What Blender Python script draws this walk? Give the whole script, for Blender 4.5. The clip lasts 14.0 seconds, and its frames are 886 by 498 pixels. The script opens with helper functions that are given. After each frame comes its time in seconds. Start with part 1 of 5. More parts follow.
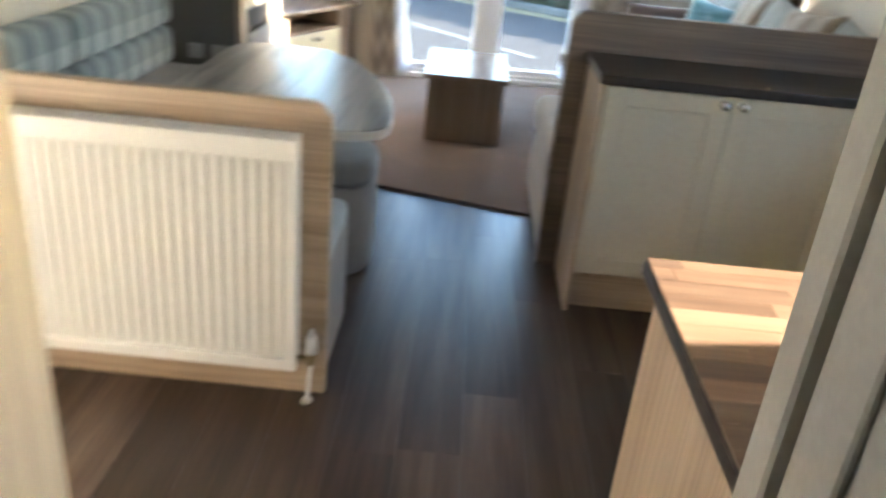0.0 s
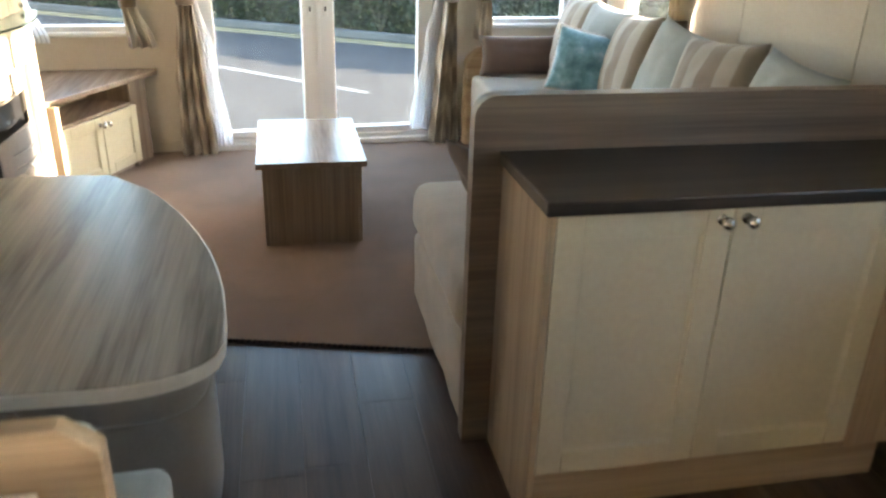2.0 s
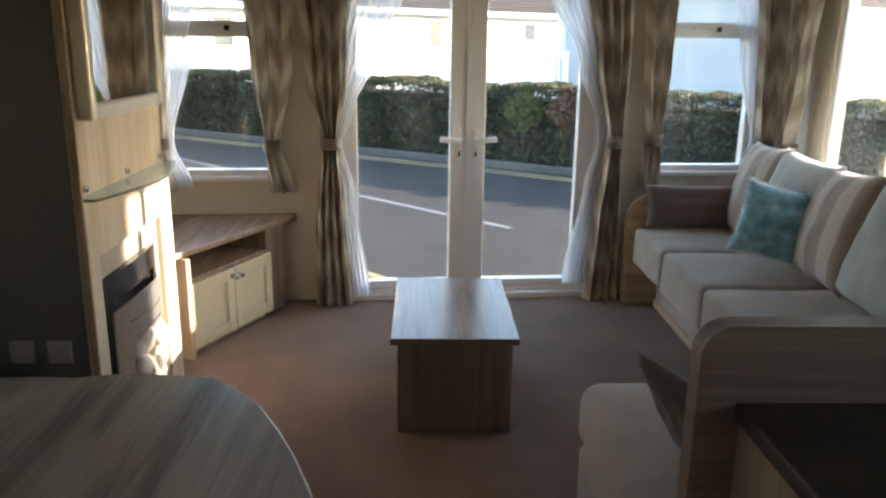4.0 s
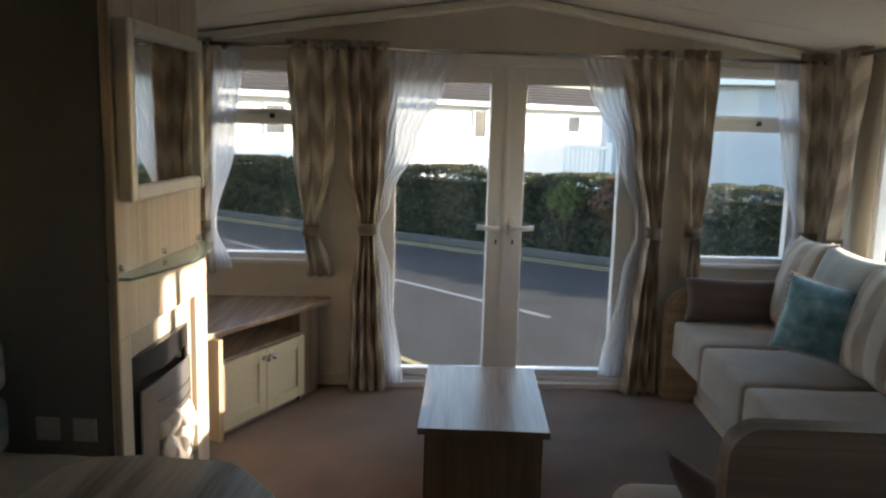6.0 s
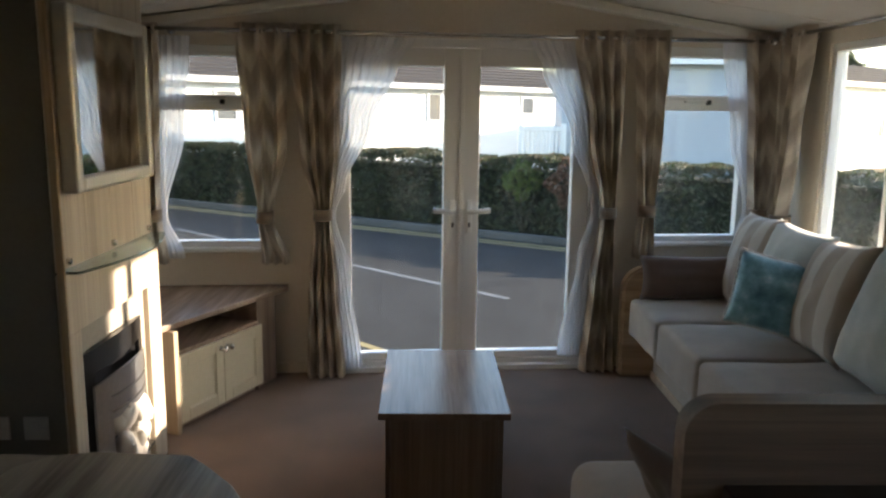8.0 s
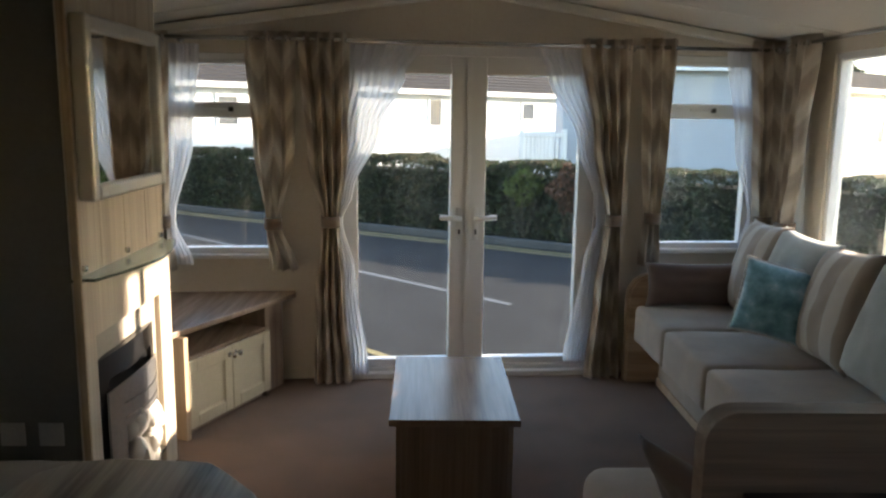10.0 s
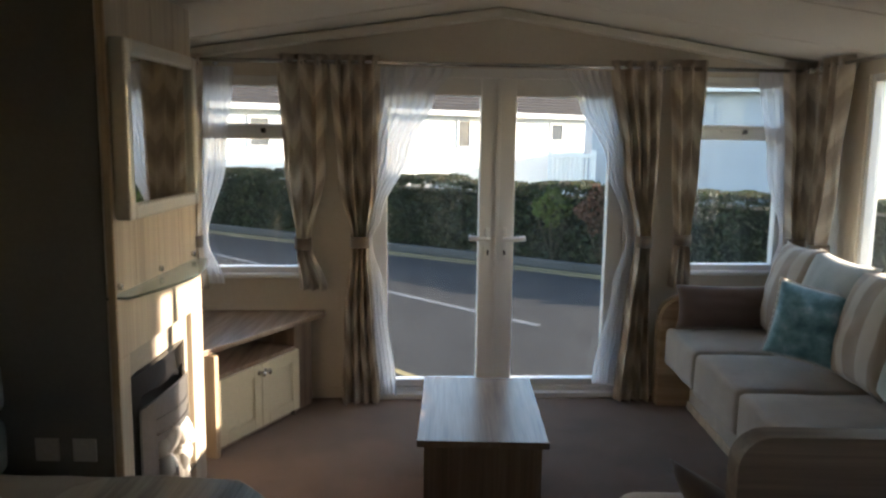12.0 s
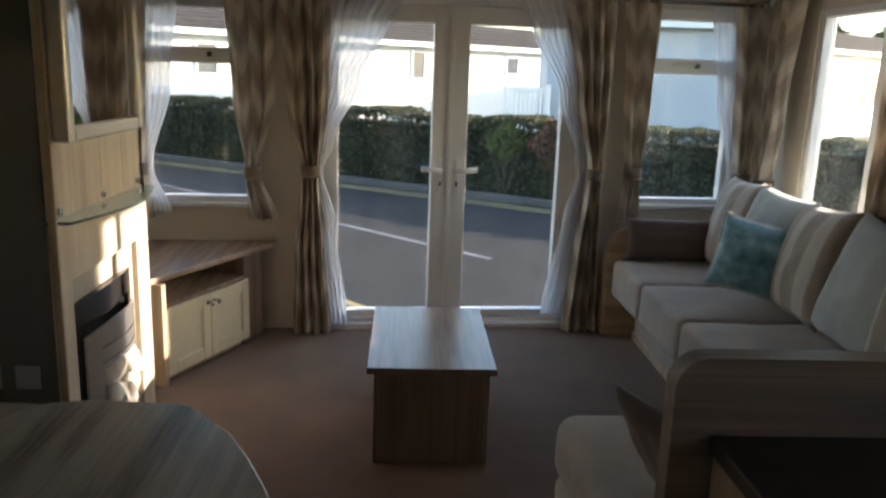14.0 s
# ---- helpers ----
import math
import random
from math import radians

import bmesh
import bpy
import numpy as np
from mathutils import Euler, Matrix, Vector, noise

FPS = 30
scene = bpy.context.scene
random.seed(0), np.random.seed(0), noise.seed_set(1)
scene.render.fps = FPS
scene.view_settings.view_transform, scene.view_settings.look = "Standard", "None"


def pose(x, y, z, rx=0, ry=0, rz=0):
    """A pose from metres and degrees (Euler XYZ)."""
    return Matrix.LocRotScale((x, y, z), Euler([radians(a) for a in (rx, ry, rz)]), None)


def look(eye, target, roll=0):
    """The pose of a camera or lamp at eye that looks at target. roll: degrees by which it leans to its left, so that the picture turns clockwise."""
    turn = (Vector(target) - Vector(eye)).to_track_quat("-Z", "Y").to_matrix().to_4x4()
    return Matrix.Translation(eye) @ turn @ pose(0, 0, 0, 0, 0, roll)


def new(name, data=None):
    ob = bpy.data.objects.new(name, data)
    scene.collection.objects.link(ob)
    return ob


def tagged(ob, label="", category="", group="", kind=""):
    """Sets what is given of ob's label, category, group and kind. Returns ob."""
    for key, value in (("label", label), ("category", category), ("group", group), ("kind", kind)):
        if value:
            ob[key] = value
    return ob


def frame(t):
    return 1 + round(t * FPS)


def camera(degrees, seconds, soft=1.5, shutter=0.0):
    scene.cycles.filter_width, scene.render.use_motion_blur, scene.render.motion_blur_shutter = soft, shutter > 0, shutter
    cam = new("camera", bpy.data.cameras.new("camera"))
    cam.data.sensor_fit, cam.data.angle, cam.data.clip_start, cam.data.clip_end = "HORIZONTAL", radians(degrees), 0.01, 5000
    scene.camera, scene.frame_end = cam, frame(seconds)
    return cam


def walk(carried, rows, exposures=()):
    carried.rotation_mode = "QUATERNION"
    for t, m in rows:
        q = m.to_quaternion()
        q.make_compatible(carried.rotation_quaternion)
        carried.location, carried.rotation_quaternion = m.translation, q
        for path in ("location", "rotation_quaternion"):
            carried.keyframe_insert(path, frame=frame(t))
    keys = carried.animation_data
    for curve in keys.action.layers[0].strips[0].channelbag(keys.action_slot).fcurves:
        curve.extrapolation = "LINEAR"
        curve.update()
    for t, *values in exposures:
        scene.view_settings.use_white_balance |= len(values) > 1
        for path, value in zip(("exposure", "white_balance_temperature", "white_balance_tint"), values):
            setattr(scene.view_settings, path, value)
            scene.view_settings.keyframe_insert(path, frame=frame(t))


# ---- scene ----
cam = camera(58.9, 14.0, soft=2.4, shutter=0.5)
PATH = [
    (0, (0.122, 0.342, 1.436), (0.115, 2.152, 0.586), 5.6),
    (0.5, (0.09, 0.647, 1.426), (0.406, 2.437, 0.592), 2.9),
    (1, (0.083, 0.939, 1.43), (0.375, 2.723, 0.574), 1.7),
    (1.5, (0.082, 1.18, 1.449), (0.332, 2.977, 0.608), 1.9),
    (2, (0.039, 1.461, 1.469), (0.415, 3.257, 0.673), 1.6),
    (2.5, (0.084, 1.692, 1.443), (0.316, 3.525, 0.678), -0.9),
    (3, (0.107, 1.822, 1.512), (0.096, 3.72, 0.882), 0.6),
    (3.5, (0.078, 1.931, 1.513), (0.014, 3.853, 0.964), 1.0),
    (4, (0.015, 2.074, 1.522), (0.068, 4.005, 1.002), 0.8),
    (6.5, (0.065, 2.096, 1.519), (-0.009, 4.074, 1.232), 1.7),
    (7, (0.065, 2.1, 1.516), (0.04, 4.078, 1.218), 1.5),
    (7.5, (0.068, 2.107, 1.518), (0.112, 4.076, 1.172), 0.6),
    (10, (0.019, 2.084, 1.536), (0.069, 4.056, 1.202), 0.8),
    (10.5, (0.012, 2.082, 1.539), (-0.024, 4.064, 1.271), 1.3),
    (11, (0.007, 2.081, 1.544), (-0.06, 4.067, 1.314), 1.0),
    (11.5, (0.011, 2.072, 1.537), (-0.052, 4.059, 1.321), 0.8),
    (12, (0.015, 2.076, 1.537), (-0.007, 4.055, 1.254), 0.8),
    (12.5, (0.014, 2.081, 1.534), (0.014, 4.057, 1.225), 0.4),
    (13, (0.014, 2.087, 1.532), (0.047, 4.058, 1.197), 1.0),
    (13.5, (0.022, 2.074, 1.524), (0.136, 4.037, 1.16), 1.9),
    (14, (0.025, 2.08, 1.516), (0.125, 4.028, 1.072), 2.0),
]
walk(cam, [(t, look(eye, target, roll)) for t, eye, target, roll in PATH],
     exposures=[(0, 4.65, 5950, 10), (0.5, 4.2, 6100, 12), (1.0, 4.35, 6400, 11), (1.5, 4.5, 6600, 10), (2.5, 4.4, 6700, 10), (3.0, 4.05, 6600, 12), (4, 3.2, 6500, 13), (6.5, 2.5, 6450, 13), (14, 2.5, 6450, 13)])

# ---- world and sun ----
SUN_DIR = Vector((0.98, 0.15, 0.275)).normalized()
world = bpy.data.worlds.new("sky")
scene.world = world
world.use_nodes = True
wn = world.node_tree.nodes
sky = wn.new("ShaderNodeTexSky")
sky.sky_type = "NISHITA"
sky.sun_disc = False
sky.sun_elevation = math.asin(SUN_DIR.z)
sky.sun_rotation = math.atan2(SUN_DIR.x, SUN_DIR.y)
wn["Background"].inputs["Strength"].default_value = 0.15
world.node_tree.links.new(sky.outputs[0], wn["Background"].inputs["Color"])
sun = new("sun", bpy.data.lights.new("sun", "SUN"))
sun.data.energy, sun.data.angle, sun.data.color = 3.4, radians(0.6), (1.0, 0.84, 0.64)
sun.matrix_world = look((20 * SUN_DIR.x, 20 * SUN_DIR.y, 20 * SUN_DIR.z), (0, 0, 0))


# ---- materials ----
def node_material(name):
    m = bpy.data.materials.new(name)
    m.use_nodes = True
    nt = m.node_tree
    return m, nt, nt.nodes["Principled BSDF"]


def ramp(nt, fac, stops):
    r = nt.nodes.new("ShaderNodeValToRGB")
    e = r.color_ramp.elements
    while len(e) < len(stops):
        e.new(0.5)
    for el, (p, c) in zip(e, stops):
        el.position, el.color = p, (*c, 1)
    nt.links.new(fac, r.inputs[0])
    return r.outputs[0]


def position(nt, scale, rot=(0, 0, 0)):
    g = nt.nodes.new("ShaderNodeNewGeometry")
    mp = nt.nodes.new("ShaderNodeMapping")
    mp.inputs["Scale"].default_value = scale
    mp.inputs["Rotation"].default_value = [radians(a) for a in rot]
    nt.links.new(g.outputs["Position"], mp.inputs["Vector"])
    return mp.outputs[0]


def noise_tex(nt, vec, scale, detail=3.0, rough=0.6):
    n = nt.nodes.new("ShaderNodeTexNoise")
    n.inputs["Scale"].default_value, n.inputs["Detail"].default_value, n.inputs["Roughness"].default_value = scale, detail, rough
    nt.links.new(vec, n.inputs["Vector"])
    return n.outputs["Fac"]


def mixed(nt, kind, fac, a, b):
    m = nt.nodes.new("ShaderNodeMix")
    m.data_type, m.blend_type = "RGBA", kind
    if isinstance(fac, float):
        m.inputs[0].default_value = fac
    else:
        nt.links.new(fac, m.inputs[0])
    for k, v in ((6, a), (7, b)):
        if isinstance(v, tuple):
            m.inputs[k].default_value = (*v, 1)
        else:
            nt.links.new(v, m.inputs[k])
    return m.outputs[2]


def bump(nt, bsdf, height, strength, distance=0.002):
    b = nt.nodes.new("ShaderNodeBump")
    b.inputs["Strength"].default_value, b.inputs["Distance"].default_value = strength, distance
    nt.links.new(height, b.inputs["Height"])
    nt.links.new(b.outputs[0], bsdf.inputs["Normal"])


def plain(name, color, rough=0.5, metal=0.0, vary=0.12, grain=60.0, relief=0.15, distance=0.001):
    m, nt, b = node_material(name)
    v = position(nt, (1, 1, 1))
    lo = tuple(c * (1 - vary) for c in color)
    hi = tuple(min(1, c * (1 + vary * 0.6)) for c in color)
    big = ramp(nt, noise_tex(nt, v, 2.2), [(0.3, lo), (0.7, hi)])
    fine = noise_tex(nt, v, grain)
    col = mixed(nt, "OVERLAY", 0.18, big, ramp(nt, fine, [(0.3, (0.35,) * 3), (0.7, (0.65,) * 3)]))
    nt.links.new(col, b.inputs["Base Color"])
    b.inputs["Roughness"].default_value, b.inputs["Metallic"].default_value = rough, metal
    bump(nt, b, fine, relief, distance)
    return m


def wood(name, dark, mid, light, axis, rough=0.45, across=14.0, along=0.9, knots=0.5, spread=0.0, skew=0.0):
    """Grain that runs along the axis; dark streaks at a wide scale, fibres at a fine one."""
    m, nt, b = node_material(name)
    sc = [across] * 3
    sc["xyz".index(axis)] = along
    v = position(nt, sc, (0, 0, skew))
    if spread:
        oi = nt.nodes.new("ShaderNodeObjectInfo")
        add = nt.nodes.new("ShaderNodeVectorMath")
        mul = nt.nodes.new("ShaderNodeMath")
        mul.operation, mul.inputs[1].default_value = "MULTIPLY", 40
        nt.links.new(oi.outputs["Random"], mul.inputs[0])
        nt.links.new(v, add.inputs[0])
        nt.links.new(mul.outputs[0], add.inputs[1])
        v = add.outputs[0]
    big = noise_tex(nt, v, 1.0, 4, 0.65)
    col = ramp(nt, big, [(0.28, dark), (0.48, mid), (0.72, light)])
    sc2 = [across * 9] * 3
    sc2["xyz".index(axis)] = along * 3
    fine = noise_tex(nt, position(nt, sc2, (0, 0, skew)), 1.0, 2)
    col = mixed(nt, "OVERLAY", 0.35, col, ramp(nt, fine, [(0.3, (0.3,) * 3), (0.7, (0.68,) * 3)]))
    if spread:
        col = mixed(nt, "MULTIPLY", 1.0, col, ramp(nt, oi.outputs["Random"], [(0, (1 - spread,) * 3), (1, (1, 1, 1))]))
    nt.links.new(col, b.inputs["Base Color"])
    b.inputs["Roughness"].default_value = rough
    bump(nt, b, fine, 0.12, 0.001)
    return m


def fabric(name, color, weave=350.0, vary=0.15, rough=0.9, sheen=0.3, blotch=4.0):
    m, nt, b = node_material(name)
    v = position(nt, (1, 1, 1))
    big = ramp(nt, noise_tex(nt, v, blotch), [(0.3, tuple(c * (1 - vary) for c in color)), (0.7, tuple(min(1, c * (1 + vary)) for c in color))])
    fine = noise_tex(nt, v, weave, 2)
    col = mixed(nt, "OVERLAY", 0.3, big, ramp(nt, fine, [(0.3, (0.3,) * 3), (0.7, (0.7,) * 3)]))
    nt.links.new(col, b.inputs["Base Color"])
    b.inputs["Roughness"].default_value = rough
    b.inputs["Sheen Weight"].default_value = sheen
    bump(nt, b, fine, 0.4, 0.002)
    return m


def striped(name, a, c, axis, width, rough=0.85, check=None):
    """Woven stripes across an axis of the object's own coordinates, in world size."""
    m, nt, b = node_material(name)
    tc = nt.nodes.new("ShaderNodeTexCoord")
    sep = nt.nodes.new("ShaderNodeSeparateXYZ")
    nt.links.new(tc.outputs["Object"], sep.inputs[0])

    def band(ax, w):
        s1 = nt.nodes.new("ShaderNodeMath")
        s1.operation, s1.inputs[1].default_value = "MULTIPLY", 2 * math.pi / w
        s2 = nt.nodes.new("ShaderNodeMath")
        s2.operation = "SINE"
        nt.links.new(sep.outputs["XYZ".index(ax)], s1.inputs[0])
        nt.links.new(s1.outputs[0], s2.inputs[0])
        return s2.outputs[0]
    col = ramp(nt, band(axis, width), [(0.0, a), (0.12, tuple((p + q) / 2 for p, q in zip(a, c))), (0.35, c)])
    if check:
        col = mixed(nt, "MULTIPLY", 0.7, col, ramp(nt, band(check, width * 1.3), [(0.0, (0.55, 0.6, 0.62)), (0.3, (1, 1, 1))]))
    v = position(nt, (1, 1, 1))
    fine = noise_tex(nt, v, 320, 2)
    col = mixed(nt, "OVERLAY", 0.3, col, ramp(nt, fine, [(0.3, (0.32,) * 3), (0.7, (0.68,) * 3)]))
    nt.links.new(col, b.inputs["Base Color"])
    b.inputs["Roughness"].default_value = rough
    b.inputs["Sheen Weight"].default_value = 0.3
    bump(nt, b, fine, 0.4, 0.002)
    return m


def curtain_cloth(name):
    """Taupe and cream cloth with soft woven chevrons; lets a little light through."""
    m, nt, b = node_material(name)
    uv = nt.nodes.new("ShaderNodeTexCoord").outputs["UV"]
    sep = nt.nodes.new("ShaderNodeSeparateXYZ")
    nt.links.new(uv, sep.inputs[0])

    def math_node(op, a, b=None, c=None):
        n = nt.nodes.new("ShaderNodeMath")
        n.operation = op
        for k, val in enumerate((a, b, c)):
            if val is None:
                continue
            if isinstance(val, float):
                n.inputs[k].default_value = val
            else:
                nt.links.new(val, n.inputs[k])
        return n.outputs[0]
    zig = math_node("PINGPONG", sep.outputs[0], 0.11)
    slope = math_node("MULTIPLY_ADD", zig, 1.15, sep.outputs[1])
    wave = math_node("SINE", math_node("MULTIPLY", slope, 24.0))
    fine_wave = math_node("SINE", math_node("MULTIPLY", slope, 96.0))
    both = math_node("MULTIPLY_ADD", fine_wave, 0.16, wave)
    half = math_node("MULTIPLY_ADD", both, 0.43, 0.5)
    col = ramp(nt, half, [(0.05, (0.47, 0.395, 0.32)), (0.45, (0.57, 0.49, 0.40)), (0.62, (0.69, 0.61, 0.51)), (0.95, (0.80, 0.73, 0.63))])
    v = position(nt, (1, 1, 1))
    fine = noise_tex(nt, v, 260, 2)
    col = mixed(nt, "OVERLAY", 0.25, col, ramp(nt, fine, [(0.3, (0.35,) * 3), (0.7, (0.66,) * 3)]))
    nt.links.new(col, b.inputs["Base Color"])
    b.inputs["Roughness"].default_value = 0.8
    b.inputs["Sheen Weight"].default_value = 0.3
    bump(nt, b, fine, 0.25, 0.001)
    tr = nt.nodes.new("ShaderNodeBsdfTranslucent")
    nt.links.new(col, tr.inputs["Color"])
    mx = nt.nodes.new("ShaderNodeMixShader")
    mx.inputs[0].default_value = 0.42
    nt.links.new(b.outputs[0], mx.inputs[1])
    nt.links.new(tr.outputs[0], mx.inputs[2])
    nt.links.new(mx.outputs[0], nt.nodes["Material Output"].inputs[0])
    return m


def voile(name):
    m, nt, b = node_material(name)
    b.inputs["Base Color"].default_value = (0.9, 0.9, 0.92, 1)
    b.inputs["Roughness"].default_value = 0.9
    tr = nt.nodes.new("ShaderNodeBsdfTranslucent")
    tr.inputs["Color"].default_value = (0.92, 0.92, 0.95, 1)
    tp = nt.nodes.new("ShaderNodeBsdfTransparent")
    m1 = nt.nodes.new("ShaderNodeMixShader")
    m1.inputs[0].default_value = 0.55
    nt.links.new(b.outputs[0], m1.inputs[1])
    nt.links.new(tr.outputs[0], m1.inputs[2])
    m2 = nt.nodes.new("ShaderNodeMixShader")
    threads = noise_tex(nt, position(nt, (1, 1, 1)), 500, 1)
    fac = nt.nodes.new("ShaderNodeMapRange")
    fac.inputs["To Min"].default_value, fac.inputs["To Max"].default_value = 0.08, 0.3
    nt.links.new(threads, fac.inputs[0])
    nt.links.new(fac.outputs[0], m2.inputs[0])
    nt.links.new(m1.outputs[0], m2.inputs[1])
    nt.links.new(tp.outputs[0], m2.inputs[2])
    nt.links.new(m2.outputs[0], nt.nodes["Material Output"].inputs[0])
    return m


def pane_glass(name):
    m, nt, b = node_material(name)
    gl = nt.nodes.new("ShaderNodeBsdfGlossy")
    gl.inputs["Roughness"].default_value = 0.02
    tp = nt.nodes.new("ShaderNodeBsdfTransparent")
    tp.inputs["Color"].default_value = (0.93, 0.95, 0.95, 1)
    lw = nt.nodes.new("ShaderNodeLayerWeight")
    lw.inputs["Blend"].default_value = 0.5
    pw = nt.nodes.new("ShaderNodeMath")
    pw.operation, pw.inputs[1].default_value = "POWER", 5.0
    nt.links.new(lw.outputs["Facing"], pw.inputs[0])
    fr = nt.nodes.new("ShaderNodeMath")
    fr.operation, fr.inputs[1].default_value, fr.inputs[2].default_value = "MULTIPLY_ADD", 0.6, 0.025
    nt.links.new(pw.outputs[0], fr.inputs[0])
    df = nt.nodes.new("ShaderNodeBsdfDiffuse")
    df.inputs["Color"].default_value = (0.75, 0.8, 0.85, 1)
    smear = ramp(nt, noise_tex(nt, position(nt, (2.2, 2.2, 0.5)), 1.6, 5), [(0.4, (0.0,) * 3), (0.85, (0.10,) * 3)])
    m0 = nt.nodes.new("ShaderNodeMixShader")
    nt.links.new(smear, m0.inputs[0])
    nt.links.new(tp.outputs[0], m0.inputs[1])
    nt.links.new(df.outputs[0], m0.inputs[2])
    mx = nt.nodes.new("ShaderNodeMixShader")
    nt.links.new(fr.outputs[0], mx.inputs[0])
    nt.links.new(m0.outputs[0], mx.inputs[1])
    nt.links.new(gl.outputs[0], mx.inputs[2])
    nt.links.new(mx.outputs[0], nt.nodes["Material Output"].inputs[0])
    return m


def leafy(name, stops):
    m, nt, b = node_material(name)
    g = nt.nodes.new("ShaderNodeNewGeometry")
    nt.links.new(ramp(nt, g.outputs["Random Per Island"], stops), b.inputs["Base Color"])
    b.inputs["Roughness"].default_value = 0.55
    tr = nt.nodes.new("ShaderNodeBsdfTranslucent")
    nt.links.new(ramp(nt, g.outputs["Random Per Island"], stops), tr.inputs["Color"])
    mx = nt.nodes.new("ShaderNodeMixShader")
    mx.inputs[0].default_value = 0.4
    nt.links.new(b.outputs[0], mx.inputs[1])
    nt.links.new(tr.outputs[0], mx.inputs[2])
    nt.links.new(mx.outputs[0], nt.nodes["Material Output"].inputs[0])
    return m


def tiles_roof(name):
    m, nt, b = node_material(name)
    v = position(nt, (1, 1, 1))
    br = nt.nodes.new("ShaderNodeTexNoise")
    br.inputs["Scale"].default_value = 9
    nt.links.new(v, br.inputs["Vector"])
    nt.links.new(ramp(nt, br.outputs["Fac"], [(0.3, (0.035, 0.032, 0.032)), (0.7, (0.07, 0.065, 0.065))]), b.inputs["Base Color"])
    b.inputs["Roughness"].default_value = 0.85
    b.inputs["Specular IOR Level"].default_value = 0.15
    return m


def carpet_mat():
    m, nt, b = node_material("brown_carpet_pile")
    v = position(nt, (1, 1, 1))
    big = ramp(nt, noise_tex(nt, v, 3.5, 5), [(0.3, (0.132, 0.076, 0.044)), (0.7, (0.205, 0.122, 0.073))])
    fine = noise_tex(nt, v, 240, 3)
    col = mixed(nt, "OVERLAY", 0.55, big, ramp(nt, fine, [(0.3, (0.2,) * 3), (0.7, (0.75,) * 3)]))
    nt.links.new(col, b.inputs["Base Color"])
    b.inputs["Roughness"].default_value = 1.0
    b.inputs["Sheen Weight"].default_value = 0.25
    bump(nt, b, fine, 0.8, 0.006)
    return m


def velvet():
    m, nt, b = node_material("teal_velvet")
    v = position(nt, (1, 1, 1))
    n = noise_tex(nt, v, 11, 5)
    nt.links.new(ramp(nt, n, [(0.35, (0.07, 0.23, 0.32)), (0.55, (0.20, 0.45, 0.57)), (0.75, (0.55, 0.76, 0.85))]), b.inputs["Base Color"])
    b.inputs["Roughness"].default_value = 0.45
    b.inputs["Sheen Weight"].default_value = 0.8
    bump(nt, b, n, 0.5, 0.01)
    return m


OAK = wood("light_oak_laminate", (0.33, 0.23, 0.145), (0.46, 0.345, 0.23), (0.55, 0.43, 0.30), "z", across=16, along=0.7)
OAK_H = wood("light_oak_laminate_level", (0.30, 0.21, 0.135), (0.44, 0.33, 0.22), (0.53, 0.41, 0.29), "x", across=16, along=0.7)
# elm laminate darkened to paint in the partition's shadowed front
ELM_SHADE = wood("shade_darkened_elm_laminate", (0.115, 0.08, 0.057), (0.185, 0.133, 0.098), (0.27, 0.207, 0.155), "x", across=18, along=0.8)
# same elm twice: uprights darker, tops lighter, side shade put into the colour
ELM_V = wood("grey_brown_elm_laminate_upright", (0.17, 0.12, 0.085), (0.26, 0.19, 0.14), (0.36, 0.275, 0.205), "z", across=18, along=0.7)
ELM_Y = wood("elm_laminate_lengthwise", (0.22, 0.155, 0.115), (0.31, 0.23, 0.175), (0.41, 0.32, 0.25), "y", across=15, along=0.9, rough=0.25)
TABLE = wood("grey_driftwood_laminate", (0.06, 0.052, 0.045), (0.34, 0.315, 0.28), (0.44, 0.41, 0.37), "y", across=11, along=0.8, rough=0.3, skew=-14)
DARKTOP = wood("dark_brown_worktop", (0.018, 0.014, 0.011), (0.035, 0.027, 0.021), (0.06, 0.047, 0.036), "x", across=20, along=1.2, rough=0.4)
VINYL = wood("dark_oak_vinyl_plank", (0.036, 0.022, 0.014), (0.088, 0.055, 0.036), (0.155, 0.104, 0.07), "y", across=16, along=1.1, rough=0.33, spread=0.45)
BLOCK = wood("butcher_block_stave", (0.12, 0.068, 0.04), (0.21, 0.128, 0.078), (0.31, 0.205, 0.13), "x", across=22, along=1.2, rough=0.4, spread=0.55)
BREAST = wood("pale_grey_oak_panel", (0.42, 0.35, 0.27), (0.54, 0.465, 0.37), (0.62, 0.55, 0.45), "z", across=12, along=0.6)
CREAM = plain("cream_painted_door", (0.62, 0.56, 0.415), 0.45, vary=0.03, relief=0.04)
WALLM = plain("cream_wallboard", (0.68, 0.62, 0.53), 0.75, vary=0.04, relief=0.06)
# grey board darkened so that the breast's unlit side is in its colour
SHADEWALL = plain("mushroom_shade_wallboard", (0.155, 0.147, 0.13), 0.7, vary=0.05, relief=0.06)
# wallboard toned down to put the east corridor's shading into the colour
CORRIDOR_SHADE = plain("putty_shade_wallboard", (0.40, 0.38, 0.33), 0.7, vary=0.05, relief=0.06)
CEIL = plain("white_ceiling_board", (0.72, 0.69, 0.62), 0.8, vary=0.03, relief=0.06)
PVC = plain("white_pvc", (0.80, 0.80, 0.79), 0.3, vary=0.02, relief=0.02)
RAD = plain("white_radiator_enamel", (0.80, 0.79, 0.75), 0.3, vary=0.02, relief=0.02)
CHROME = plain("brushed_chrome", (0.62, 0.62, 0.62), 0.22, 1.0, vary=0.04, relief=0.03)
